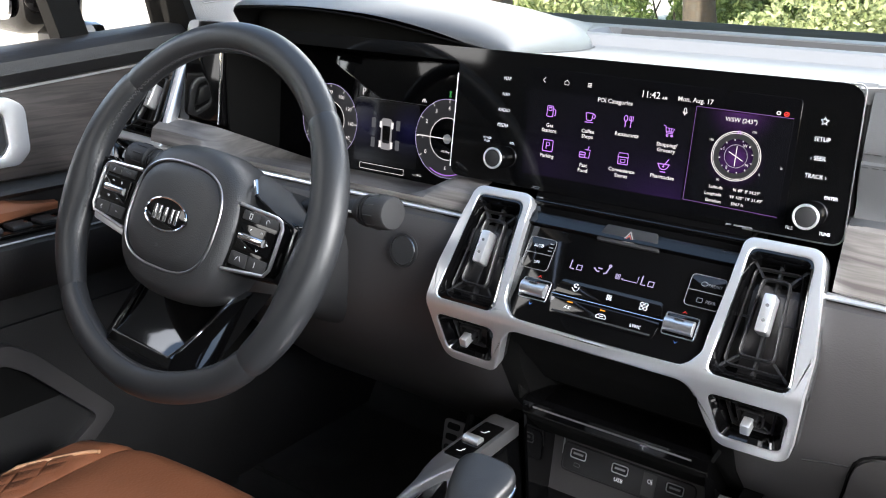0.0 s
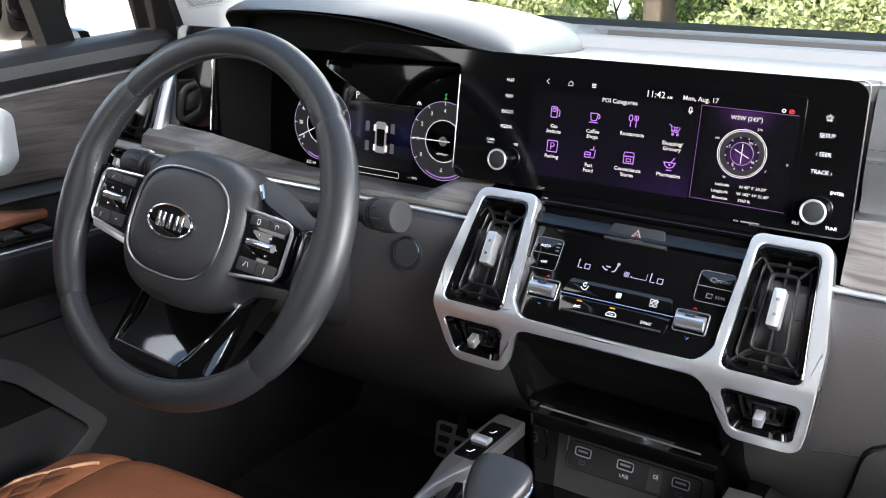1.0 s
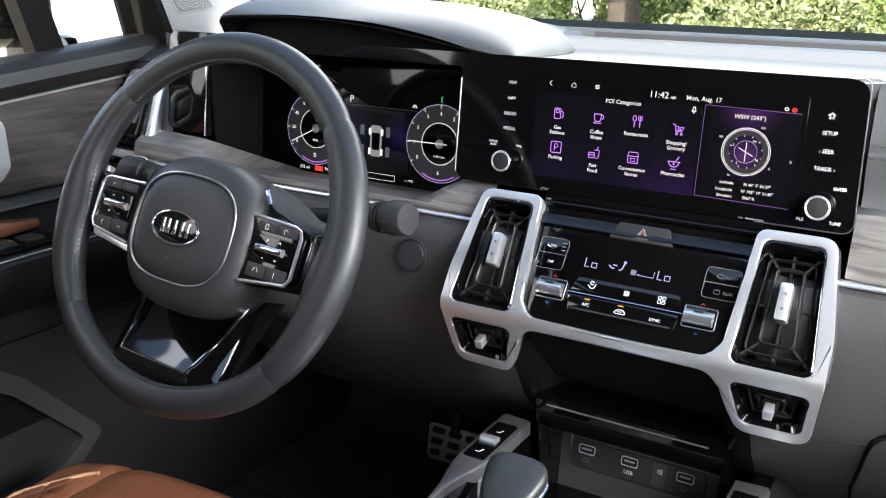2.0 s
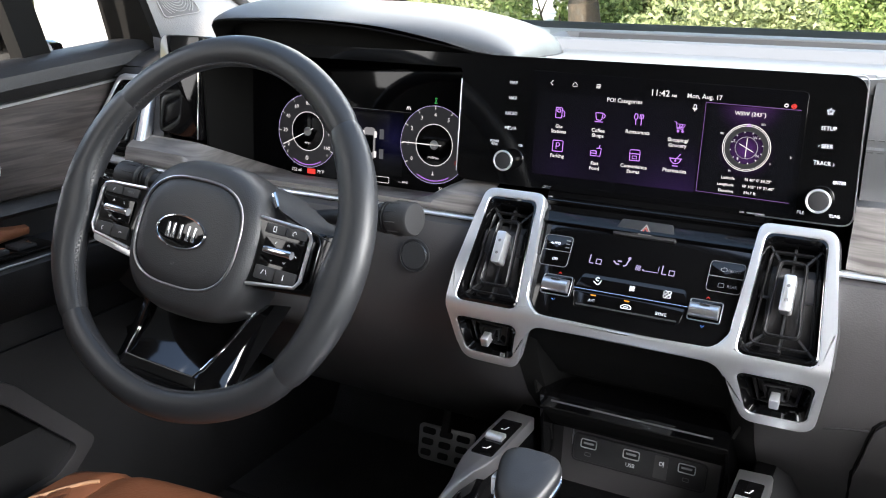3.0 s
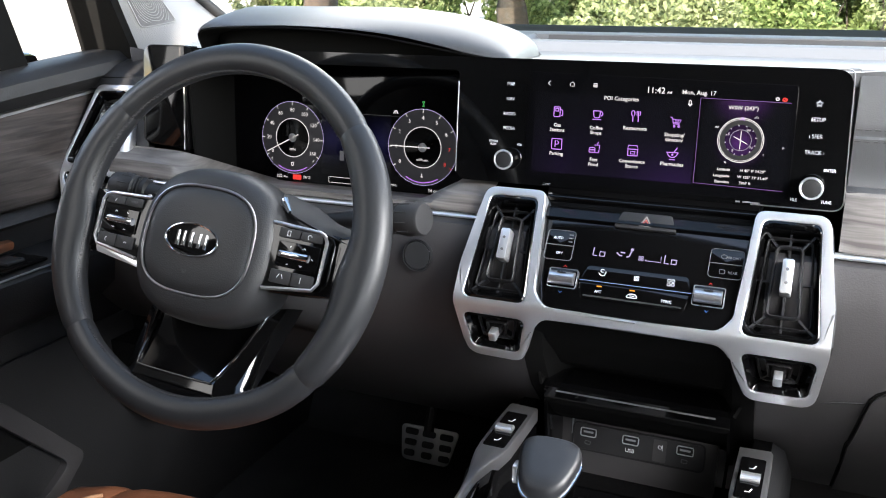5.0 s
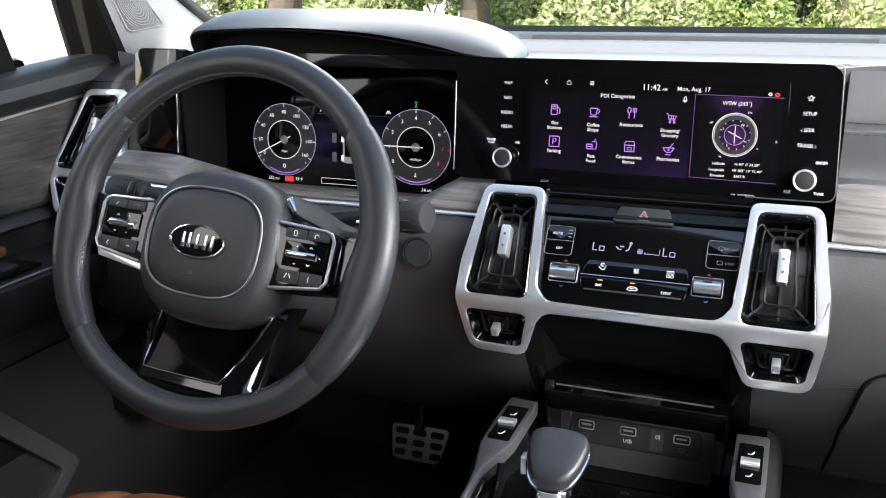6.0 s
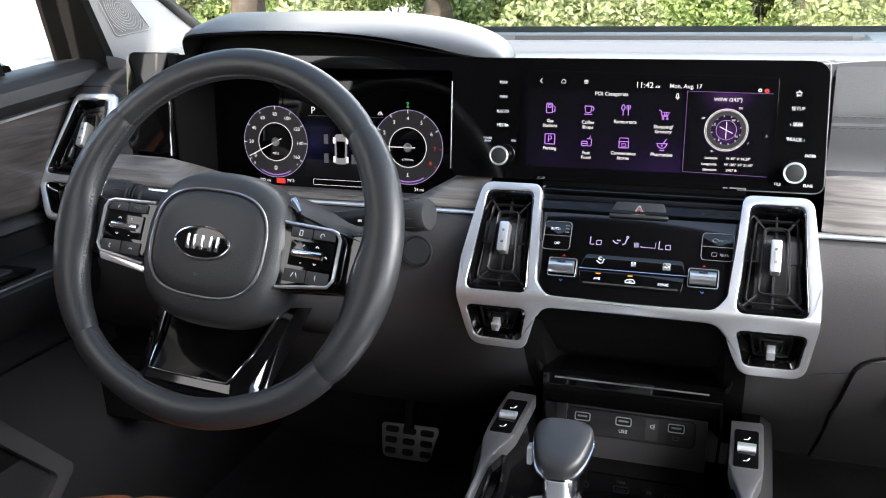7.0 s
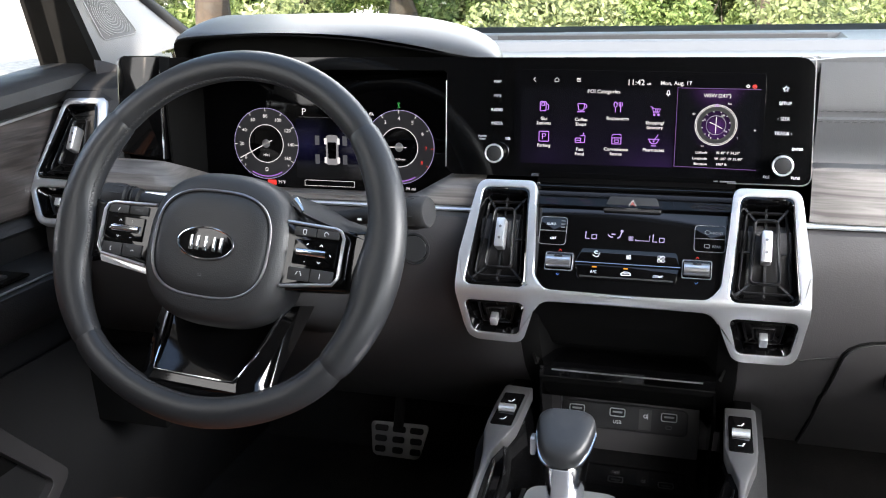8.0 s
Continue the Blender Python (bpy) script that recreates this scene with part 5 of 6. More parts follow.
def stalk(sign, label):
    s = thing("column_stalk", label, "control stalk", "stalks on the steering column", at=(-0.367 + 0.06 * sign, -0.04, 0.735))
    X = lambda dx: -0.367 + sign * dx
    part("stalk_arm", sweep([(X(0.045), -0.020, 0.728), (X(0.08), -0.030, 0.735), (X(0.115), -0.041, 0.743), (X(0.150), -0.050, 0.749)], lambda t: 0.0085 + 0.0035 * t, n=16, flat=0.8), M_BLACK, s)
    e0, e1 = Vector((X(0.144), -0.0495, 0.7480)), Vector((X(0.183), -0.0560, 0.7530))
    m = look(e0, e1)
    d = (e1 - e0).length
    part("stalk_grip", turned([(0.010, 0.002), (0.0135, 0.0), (0.0138, -0.006), (0.0125, -0.0085), (0.0125, -0.012), (0.0150, -0.0145), (0.0160, -d * 0.6), (0.0155, -d * 0.95), (0.0140, -d), (0.008, -d - 0.0006)], m, 30), M_BLACK, s, "ribbed twist end")
    for q in (0.0065, 0.0105):
        part("grip_groove", sweep([m @ Vector((x, y, -q)) for x, y in oval(0, 0, 0.0140, 0.0140, 30)], 0.0009, True, 6, up=(e1 - e0)), M_DEEP, s)
    for q in range(10):
        aa = math.tau * q / 10
        part("grip_rib", sweep([m @ Vector((0.0158 * math.cos(aa), 0.0158 * math.sin(aa), -0.017)), m @ Vector((0.0158 * math.cos(aa), 0.0158 * math.sin(aa), -d * 0.72))], 0.0007, n=5), M_HUB, s)
    for k, col in ((0, M_WHITE), (1, M_WHITE), (2, M_WHITE)):
        dx = 0.108 + 0.013 * k
        z = 0.741 + 0.0030 * k
        part("stalk_mark", block(X(dx) - 0.002, -0.0395 - 0.0036 * k - 0.0118, z - 0.0012, X(dx) + 0.002, -0.0395 - 0.0036 * k - 0.0108, z + 0.0008, 0), col, s, smooth=False)


stalk(1, "black wiper stalk with a round twist end")
stalk(-1, "black light stalk with a round twist end")
BTN = thing("start_button", "round dark start button with a thin bright ring", "button", at=(-0.223, 0.012, 0.694))
mb = plane_at((-0.223, 0.0128, 0.694), 10)
part("button_cap", turned([(0.0145, -0.004), (0.0145, 0.0035), (0.0135, 0.0048), (0.002, 0.0044)], mb, 36), M_HUB, BTN)
part("button_ring", sweep([(x, y, 0.003) for x, y in oval(0, 0, 0.0162, 0.0162, 40)], 0.0013, True, 8, m=mb), M_DEEP, BTN, "dark gap ring")
# Chrome arc on the upper right only, a highlight built into the shape.
part("button_highlight", sweep([(x, y, 0.0040) for x, y in arc(0, 0, 0.0143, -40, 130, 24)], 0.0006, n=6, m=mb), M_CHROME, BTN, "chrome arc in place of the rim's highlight")

# ---- centre console ----
CON = thing("center_console", "glossy black centre console with satin silver rails", "console", at=(0, -0.1, 0.15))
edge_x = lambda y: curve(y, [(-0.75, 0.100), (-0.30, 0.1085), (-0.19, 0.1145), (-0.13, 0.1185), (-0.095, 0.1235), (-0.06, 0.1315), (-0.04, 0.133), (0.05, 0.133), (0.22, 0.135)])
cys = (0.22, 0.10, 0.045, 0.0, -0.04, -0.06, -0.08, -0.10, -0.13, -0.19, -0.3, -0.45, -0.75)
for s in (-1, 1):
    part("console_body", sheet([[(s * (edge_x(y) + 0.018), y, 0.10), (s * (edge_x(y) + 0.016), y, 0.44), (s * (edge_x(y) + 0.009), y, 0.505), (s * (edge_x(y) - 0.004), y, 0.520)] for y in cys], 0.008), M_DOOR, CON, "dark console flank")
    # raised inner wall between the rail and the tray
    part("inner_wall", sheet([[(s * (edge_x(y) - 0.003), y, 0.520), (s * (edge_x(y) - 0.020), y, 0.521), (s * (edge_x(y) - 0.027), y, 0.512), (s * (edge_x(y) - 0.033), y, 0.47), (s * (edge_x(y) - 0.036), y, 0.436)] for y in cys[1:]], 0.004), M_GLOSS, CON, "glossy black inner wall")
    o = [(s * 0.102, 0.046), (s * 0.131, 0.048), (s * 0.133, 0.044)] + [(s * edge_x(y), y) for y in cys[3:]] + [(s * (edge_x(y) - table(y, [(-0.30, 0.0045), (-0.13, 0.0048), (-0.10, 0.0085), (-0.05, 0.031)])), y) for y in reversed(cys[4:])]
    if s < 0:
        o = list(reversed(o))
    rail = part("rail", plate(o, 0.515, 0.5300, None, 0.0028), M_RAIL, CON, "satin silver rail with a seat heater switch")
    part("rail_line", sweep([(s * (edge_x(y) - 0.0115), y, 0.5225) for y in (-0.105, -0.13, -0.19, -0.3, -0.45, -0.75)], 0.0012, n=6), M_CHROME, rail, "thin bright inner line")
    part("switch_plate", plate(box_outline(*sorted((s * 0.106, s * 0.1285))[:1], -0.048, sorted((s * 0.106, s * 0.1285))[1], 0.026, 0.003), 0.5295, 0.5310, None, 0.0006), M_GLOSS, rail, "glossy black switch plate")
    part("heater_switch", sweep([(s * 0.1175 - 0.0085, -0.014, 0.5325), (s * 0.1175 + 0.0085, -0.014, 0.5325)], 0.0062, n=14, flat=0.7), M_SILVER, rail, "bright rocker switch")
    for dy in (0.008, -0.034):
        bmk = stroke([(s * 0.1175 - 0.003, dy - 0.003), (s * 0.1175 + 0.001, dy - 0.003), (s * 0.1175 + 0.003, dy + 0.003)], 0.0013, Matrix.Translation((0, 0, 0.5310)))
        part("heater_mark", bmk, M_WHITE, rail, smooth=False)
# phone tray with the sockets at its back
part("tray_floor", sheet([[(-0.098, y, z), (0.098, y, z)] for y, z in ((0.115, 0.440), (0.0, 0.437), (-0.055, 0.437), (-0.062, 0.445), (-0.066, 0.470), (-0.075, 0.477), (-0.2, 0.479), (-0.75, 0.479))], 0.004), M_GLOSS, CON, "glossy black tray floor", smooth=False)
U = plane_at((-0.006, 0.100, 0.4785), 14)
bk = part("socket_panel", plate(box_outline(-0.086, -0.042, 0.084, 0.0205, 0.006), -0.01, 0.0, U, 0.001), M_DASH, CON, "dark grey panel with charging sockets")
ins = part("socket_strip", plate(box_outline(-0.070, -0.0145, 0.0705, 0.0135, 0.006), -0.002, 0.0012, U, 0.0006), M_BLACK, bk, "black strip with three sockets")
part("strip_edge", sweep([(x, y, 0.001) for x, y in box_outline(-0.0705, -0.015, 0.071, 0.014, 0.006)], 0.0012, True, 6, m=U), M_DEEP, bk)
for x in (-0.0535, -0.0070, 0.0510):
    sk = part("socket", plate(box_outline(x - 0.0085, 0.0005, x + 0.0085, 0.0095, 0.0022), 0.0008, 0.0022, U, 0.0004), M_DEEP, ins)
    part("socket_rim", sweep([(px, py, 0.0022) for px, py in box_outline(x - 0.0085, 0.0005, x + 0.0085, 0.0095, 0.0022)], 0.0006, True, 6, m=U), M_SILVER, sk)
    part("socket_tongue", plate(box_outline(x - 0.0055, 0.0045, x + 0.0055, 0.0065, 0.0003), 0.0022, 0.0028, U), M_DULL, sk)
lettering("socket_word", "USB", 0.0040, -0.0070, -0.0065, U, M_WHITE, ins, z=0.0015)
icon("charge_mark", [(box_outline(-0.003, -0.0018, 0.003, 0.0018, 0.0006, 2), True)], -0.0535, -0.0065, M_GREYPRINT, 0.0006, U, ins, 0.0012)
icon("charge_mark", [(box_outline(-0.003, -0.0018, 0.003, 0.0018, 0.0006, 2), True)], 0.0510, -0.0065, M_GREYPRINT, 0.0006, U, ins, 0.0012)
part("charge_tile", plate(box_outline(0.0175, -0.0125, 0.0315, 0.0115, 0.001), 0.0008, 0.0014, U), M_DASH, ins)
icon("charge_mark", [(oval(0, 0, 0.0018, 0.0018, 10), True), ([(0.0026, -0.003), (0.0026, 0.003)], False)], 0.0245, 0.0035, M_WHITE, 0.0006, U, ins, 0.0014)
part("light_strip", sweep([(-0.078, 0.099, 0.462), (-0.078, 0.103, 0.497)], 0.0010, n=6), M_DULL, CON)
# shelf above the tray
part("tray_lid", sheet([[(-0.092, y, z), (0.092, y, z)] for y, z in ((0.0345, 0.552), (0.0345, 0.563), (0.040, 0.5665), (0.10, 0.572), (0.14, 0.60))], 0.004), M_GLOSS, CON, "glossy black lid over the tray", smooth=False)
# Tray roof, stack back and cheeks take near-black in place of deep shade.
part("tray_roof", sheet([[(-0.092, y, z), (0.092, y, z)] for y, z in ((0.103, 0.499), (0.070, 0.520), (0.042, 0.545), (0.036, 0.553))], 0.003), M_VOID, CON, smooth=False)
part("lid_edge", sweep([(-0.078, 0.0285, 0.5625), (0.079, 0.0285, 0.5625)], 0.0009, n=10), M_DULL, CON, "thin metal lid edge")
part("stack_shade", sheet([[(-0.11, y, z), (0.11, y, z)] for y, z in ((0.000, 0.657), (0.028, 0.62), (0.060, 0.585), (0.09, 0.568))], 0.004), M_VOID, CON, smooth=False)
for s in (-1, 1):
    part("tray_side", sheet([[(s * 0.092, 0.034, 0.560), (s * 0.092, 0.14, 0.575)], [(s * 0.094, 0.045, 0.515), (s * 0.094, 0.14, 0.50)], [(s * 0.090, 0.05, 0.44), (s * 0.090, 0.14, 0.44)]], 0.003), M_GLOSS, CON)
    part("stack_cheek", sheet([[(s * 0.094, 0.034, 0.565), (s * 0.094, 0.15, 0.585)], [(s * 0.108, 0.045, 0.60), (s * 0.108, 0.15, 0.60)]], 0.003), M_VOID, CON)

# ---- gear selector ----
GEAR = thing("gear_selector", "black leather gear selector on a silver stem", "gear lever", at=(-0.038, -0.12, 0.48))
cxg, cyg = -0.039, -0.132
rows = []
for z, rx, ry, dy in ((0.478, 0.026, 0.026, 0.0), (0.486, 0.024, 0.024, 0), (0.490, 0.015, 0.016, 0.0), (0.503, 0.0145, 0.016, 0.0)):
    rows.append([(x, y + dy, z) for x, y in oval(cxg, cyg, rx, ry, 28)])
part("boot", sheet(rows, closed=True), M_BLACK, GEAR, "black ribbed boot")
part("base_plate", plate(rounded([(-0.085, -0.30, 0.02), (0.005, -0.30, 0.02), (0.010, -0.075, 0.02), (-0.082, -0.075, 0.02)]), 0.478, 0.4835, None, 0.001), M_SILVER, GEAR, "silver base plate")


def grip_ring(k, z, slope, rear=0.0):
    """An outline wide at the front and narrow at the rear, tilted towards the seats."""
    out = []
    for x, y in oval(0, 0, 1.0, 1.0, 40, 3.0):
        yy = 0.0236 * k * y
        out.append((cxg + 0.0238 * k * x * (1.0 + 0.24 * y), -0.129 + yy - rear, z + slope * yy))
    return out


part("stem", sheet([grip_ring(0.66, 0.498, 0.0, -0.002), grip_ring(0.68, 0.508, 0.1, -0.002), grip_ring(0.76, 0.526, 0.25, -0.001), grip_ring(0.90, 0.545, 0.42), grip_ring(0.98, 0.5595, 0.50)], closed=True), M_STEM, GEAR, "satin silver stem")
part("grip", sheet([grip_ring(0.98, 0.560, 0.50), grip_ring(1.04, 0.5645, 0.50), grip_ring(1.05, 0.569, 0.50), grip_ring(1.01, 0.573, 0.50), grip_ring(0.90, 0.5755, 0.50), grip_ring(0.5, 0.5765, 0.50), grip_ring(0.002, 0.577, 0.50)], closed=True), M_LEATHER, GEAR, "black leather grip")
part("grip_ring", sweep(grip_ring(1.01, 0.5615, 0.50), 0.0019, True, 8), M_CHROME, GEAR, "bright ring under the grip")
part("release_button", plate(box_outline(-0.009, -0.006, 0.009, 0.006, 0.003), 0, 0.004, Matrix.Translation((cxg - 0.0285, -0.118, 0.552)) @ Matrix.Rotation(radians(-90), 4, "Y"), 0.001), M_SILVER, GEAR, "silver release button")

# ---- driver's seat cushion ----
SEAT = thing("front_seat", "tan leather driver seat cushion with quilted side bolster", "car seat", at=(-0.367, -0.35, 0.2))


def cushion(x, t, lift=0.0):
    """The seat's skin: t from the front bottom (0) over the front edge to the back (1)."""
    side = ease((abs(x + 0.367) - 0.15) / 0.07) * -0.009
    bow = 0.030 * ((x + 0.367) / 0.25) ** 2
    y0 = -0.070 - bow
    ang = min(1.0, t / 0.45) * math.pi / 2
    y = y0 - 0.055 * (1 - math.cos(ang)) if t < 0.45 else y0 - 0.055 - (t - 0.45) * 0.85
    z = 0.375 + 0.055 * math.sin(ang) - 0.03 * max(0, t - 0.55)
    drop = 0.055 * ease((abs(x + 0.367) - 0.215) / 0.045)
    return Vector((x, y, z + side - drop + lift))


ts = [0.0, 0.08, 0.16, 0.24, 0.32, 0.38, 0.44, 0.5, 0.6, 0.75, 0.9, 1.0]


def seat_part(name, x0, x1, n, mat, label):
    xs_ = [x0 + (x1 - x0) * k / n for k in range(n + 1)]
    rows_ = []
    for i, x in enumerate(xs_):
        e = min(i, n - i)
        rows_.append([cushion(x, t, -0.006 if e == 0 else (-0.001 if e == 1 else 0.0)) for t in ts])
    part(name, sheet(rows_, 0.02), mat, SEAT, label)


seat_part("side_bolster", -0.630, -0.5275, 9, M_TAN, "quilted tan side bolster")
seat_part("center_panel", -0.5255, -0.2085, 16, M_TANRIB, "finely ribbed tan centre panel")
seat_part("side_bolster", -0.2065, -0.104, 9, M_TAN, "tan side bolster")
part("piping", sweep([cushion(-0.628 + 0.007 * k, 0.46 + 0.16 * (1 - k / 14) ** 1.6, 0.001) for k in range(15)], 0.0022, n=8), M_PIPING, SEAT, "pale piping")
part("seat_front", sheet([[(x, -0.125, 0.40), (x, -0.135, 0.25), (x, -0.145, 0.16)] for x in (-0.61, -0.5, -0.25, -0.12)], 0.02), M_BLACK, SEAT, "black plastic seat front")
part("seat_base", block(-0.61, -0.78, 0.14, -0.12, -0.15, 0.36, 0.02), M_BLACK, SEAT)
# shallow quilted diamonds with rows of small holes
holes_bm = bmesh.new()
for i in range(4):
    for j in range(9):
        x, t = -0.618 + 0.030 * i + (0.015 if j % 2 else 0), 0.49 + 0.024 * j
        if x > -0.542 or t - 0.46 < 0.16 * ((-0.53 - x) / 0.1) ** 1.6:
            continue
        q = [cushion(x + dx, t + dt, 0.0004) for dx, dt in ((-0.0142, 0), (0, -0.0226), (0.0142, 0), (0, 0.0226))]
        bm = bmesh.new()
        mid = sum(q, Vector()) / 4
        vs = [bm.verts.new(p) for p in q]
        inn = [bm.verts.new(p.lerp(mid, 0.22) + Vector((0, 0, 0.0014))) for p in q]
        for k in range(4):
            bm.faces.new((vs[k], vs[(k + 1) % 4], inn[(k + 1) % 4], inn[k]))
        bm.faces.new(inn)
        part("quilt_diamond", bm, M_TAN, SEAT)
        for a_ in range(-3, 4):
            for b_ in range(-3, 4):
                if abs(a_) + abs(b_) > 3:
                    continue
                c = cushion(x + 0.0028 * a_, t + 0.0044 * b_, 0.0022)
                join(holes_bm, plate(oval(c.x, c.y, 0.00065, 0.00065, 6), c.z, c.z + 0.0002))
tagged(part("perforation", holes_bm, M_HOLE, SEAT, smooth=False), kind="stuff")

# ---- driver's door ----
DOOR = thing("car_door", "closed car door with dark wood panel and tan armrest", "car door", at=(-0.75, -0.2, 0.2))
dy = [-1.3, -0.9, -0.6, -0.4, -0.25, -0.15, -0.08, 0.0, 0.06, 0.12, 0.17]
sill = lambda y: 0.861 + 0.085 * (y - 0.05) if y > -0.3 else 0.831
part("upper_pad", sheet([[(-0.810, y, sill(y) - 0.002), (-0.775, y, sill(y) + 0.003), (-0.728, y, sill(y) + 0.003), (-0.716, y, sill(y) - 0.006), (-0.714, y, sill(y) - 0.02), (-0.726, y, sill(y) - 0.034), (-0.736, y, sill(y) - 0.038)] for y in dy], 0.006), M_DOOR, DOOR, "soft dark sill pad")
part("wood_edge", sheet([[(-0.7352, y, sill(y) - 0.0375), (-0.729, y, sill(y) - 0.0385), (-0.729, y, sill(y) - 0.0415), (-0.7352, y, sill(y) - 0.0425)] for y in dy], 0.001), M_DULL, DOOR, "thin metal line over the wood")
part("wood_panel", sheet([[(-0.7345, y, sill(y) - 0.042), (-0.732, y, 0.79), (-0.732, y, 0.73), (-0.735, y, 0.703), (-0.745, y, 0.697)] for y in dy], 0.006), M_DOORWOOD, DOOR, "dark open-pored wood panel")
part("lower_skin", sheet([[(-0.747, y, 0.70), (-0.728, y, 0.695), (-0.722, y, 0.688), (-0.735, y, 0.68), (-0.738, y, 0.66), (-0.738, y, 0.62), (-0.730, y, 0.55), (-0.725, y, 0.50), (-0.715, y, 0.40), (-0.715, y, 0.15)] for y in dy + [0.3, 0.6]], 0.006), M_DOOR, DOOR, "dark plastic door skin")
part("arm_cushion", sheet([[(-0.736, y, 0.684 - 0.016 * k), (-0.714 - 0.014 * k, y, 0.682 - 0.016 * k), (-0.704 - 0.024 * k, y, 0.673 - 0.009 * k), (-0.704 - 0.024 * k, y, 0.662), (-0.714 - 0.016 * k, y, 0.657)] for y in (-0.9, -0.5, -0.3, -0.2, -0.15, -0.13, -0.11, -0.09, -0.075, -0.06, -0.05, -0.045) for k in [ease((y + 0.15) / 0.11)]], 0.004), M_TAN, DOOR, "tan leather arm cushion with black stitching")
part("armrest", sheet([[(-0.735, y, 0.652), (-0.712, y, 0.650), (-0.672, y, 0.648), (-0.662, y, 0.642), (-0.660, y, 0.625), (-0.675, y, 0.595), (-0.725, y, 0.56)] for y in (-0.9, -0.5, -0.3, -0.2, -0.12, -0.06, -0.01, 0.04, 0.09)], 0.006), M_DOOR, DOOR, "dark armrest")
part("armrest_trim", sweep([(-0.6655, y, 0.6478) for y in (-0.6, -0.3, -0.12, -0.03, 0.04)], 0.0012, n=6), M_DULL, DOOR)
sw = part("switch_panel", block(-0.722, -0.40, 0.650, -0.675, -0.045, 0.6545, 0.002), M_GLOSS, DOOR, "glossy black window switch panel")
for k in range(3):
    y = -0.165 + 0.036 * k
    part("window_switch", block(-0.712, y, 0.6535, -0.686, y + 0.026, 0.6605 - 0.001 * k, 0.003), M_BLACK, sw)
    part("switch_tip", block(-0.700, y + 0.020, 0.6598 - 0.001 * k, -0.690, y + 0.024, 0.6612 - 0.001 * k, 0.0004), M_CHROME, sw)
D = Matrix(((0, 0, 1, -0.7315), (1, 0, 0, -0.010), (0, 1, 0, 0), (0, 0, 0, 1)))
ho = [(-0.20, 0.7185, 0.02), (-0.078, 0.7195, 0.016), (-0.0625, 0.735, 0.016), (-0.064, 0.790, 0.018), (-0.085, 0.8015, 0.02), (-0.20, 0.803, 0.02)]
hi_ = [(-0.19, 0.7315, 0.015), (-0.099, 0.7325, 0.012), (-0.090, 0.745, 0.012), (-0.092, 0.780, 0.012), (-0.102, 0.789, 0.012), (-0.19, 0.790, 0.015)]
hd = part("door_handle", plate(rounded(ho), 0.0, 0.006, D, 0.003, [rounded(hi_)]), M_SILVER, DOOR, "satin silver inner handle surround")
part("handle_cup", plate(rounded(hi_), 0.0, 0.0015, D), M_DEEP, hd)
part("handle_lever", plate(rounded([(-0.185, 0.742, 0.008), (-0.101, 0.743, 0.008), (-0.103, 0.779, 0.008), (-0.185, 0.781, 0.008)]), 0.0015, 0.008, D, 0.002), M_DULL, hd)
PK = Matrix(((0, 0, 1, -0.692), (1, 0, 0, 0), (0, 1, 0, 0), (0, 0, 0, 1)))
pk_out = rounded([(-0.95, 0.535, 0), (-0.150, 0.516, 0.03), (-0.118, 0.494, 0.03), (-0.012, 0.376, 0.014), (-0.060, 0.335, 0.03), (-0.95, 0.30, 0)])
pk_in = rounded([(-0.93, 0.508, 0.01), (-0.158, 0.492, 0.03), (-0.130, 0.472, 0.03), (-0.040, 0.376, 0.012), (-0.078, 0.352, 0.03), (-0.93, 0.315, 0.01)])
pk = part("pocket_rim", plate(pk_out, -0.020, 0.0, PK, 0.004, [pk_in], (), 3), M_DASH, DOOR, "dark grey rim of the map pocket")
part("pocket_lining", plate(pk_in, -0.018, -0.014, PK), M_VOID, pk)
part("lower_card", sheet([[(-0.716, y, 0.53), (-0.712, y, 0.46), (-0.708, y, 0.38), (-0.706, y, 0.30), (-0.704, y, 0.15)] for y in (-0.95, -0.4, -0.15, -0.05, 0.02, 0.10, 0.2)], 0.004), M_DOOR, DOOR, "dark lower door card")

# sail and pillars
PIL = thing("windscreen_pillar", "light grey cloth windscreen pillar with a speaker", "pillar", at=(-0.70, 0.25, 0.87))


def e1(k):
    return Vector((-0.668, 0.335, 0.888)).lerp(Vector((-0.70, 0.262, 0.952)), k / 0.2) if k < 0.2 else Vector((-0.70, 0.262, 0.952)).lerp(Vector((-0.60, -0.42, 1.38)), (k - 0.2) / 0.8)


def e2(k):
    return Vector((-0.712, 0.170, 0.862)).lerp(Vector((-0.735, 0.152, 0.957)), k / 0.2) if k < 0.2 else Vector((-0.735, 0.152, 0.957)).lerp(Vector((-0.68, -0.40, 1.36)), (k - 0.2) / 0.8)


def on_pillar(k, u, out=0.0):
    p = e2(k).lerp(e1(k), u)
    p += Vector((0.018, -0.012, 0.004)) * math.sin(math.pi * u) + Vector((0.75, -0.62, 0.2)) * out
    return p


part("pillar_trim", sheet([[on_pillar(k, u / 8) for u in range(9)] for k in [0, 0.05, 0.1, 0.15, 0.2, 0.3, 0.45, 0.6, 0.8, 1.0]]), M_PILLAR, PIL, "light grey cloth trim")
part("pillar_seal", sweep([e1(k / 10) + Vector((0.004, 0.004, 0.004)) for k in range(11)], 0.007, n=10), M_BLACK, PIL, "black windscreen seal")


def on_speaker(k, u, out):
    """k up, u across the speaker, both 0 to 1."""
    return on_pillar(0.075 + 0.150 * k, 0.20 + 0.34 * u - 0.03 * (1 - k), out)


spk = part("speaker_plate", sheet([[on_speaker(k / 8, u / 8, 0.0015) for u in range(9)] for k in range(9)]), M_MESH, PIL, "grey speaker grille with curved ribs")
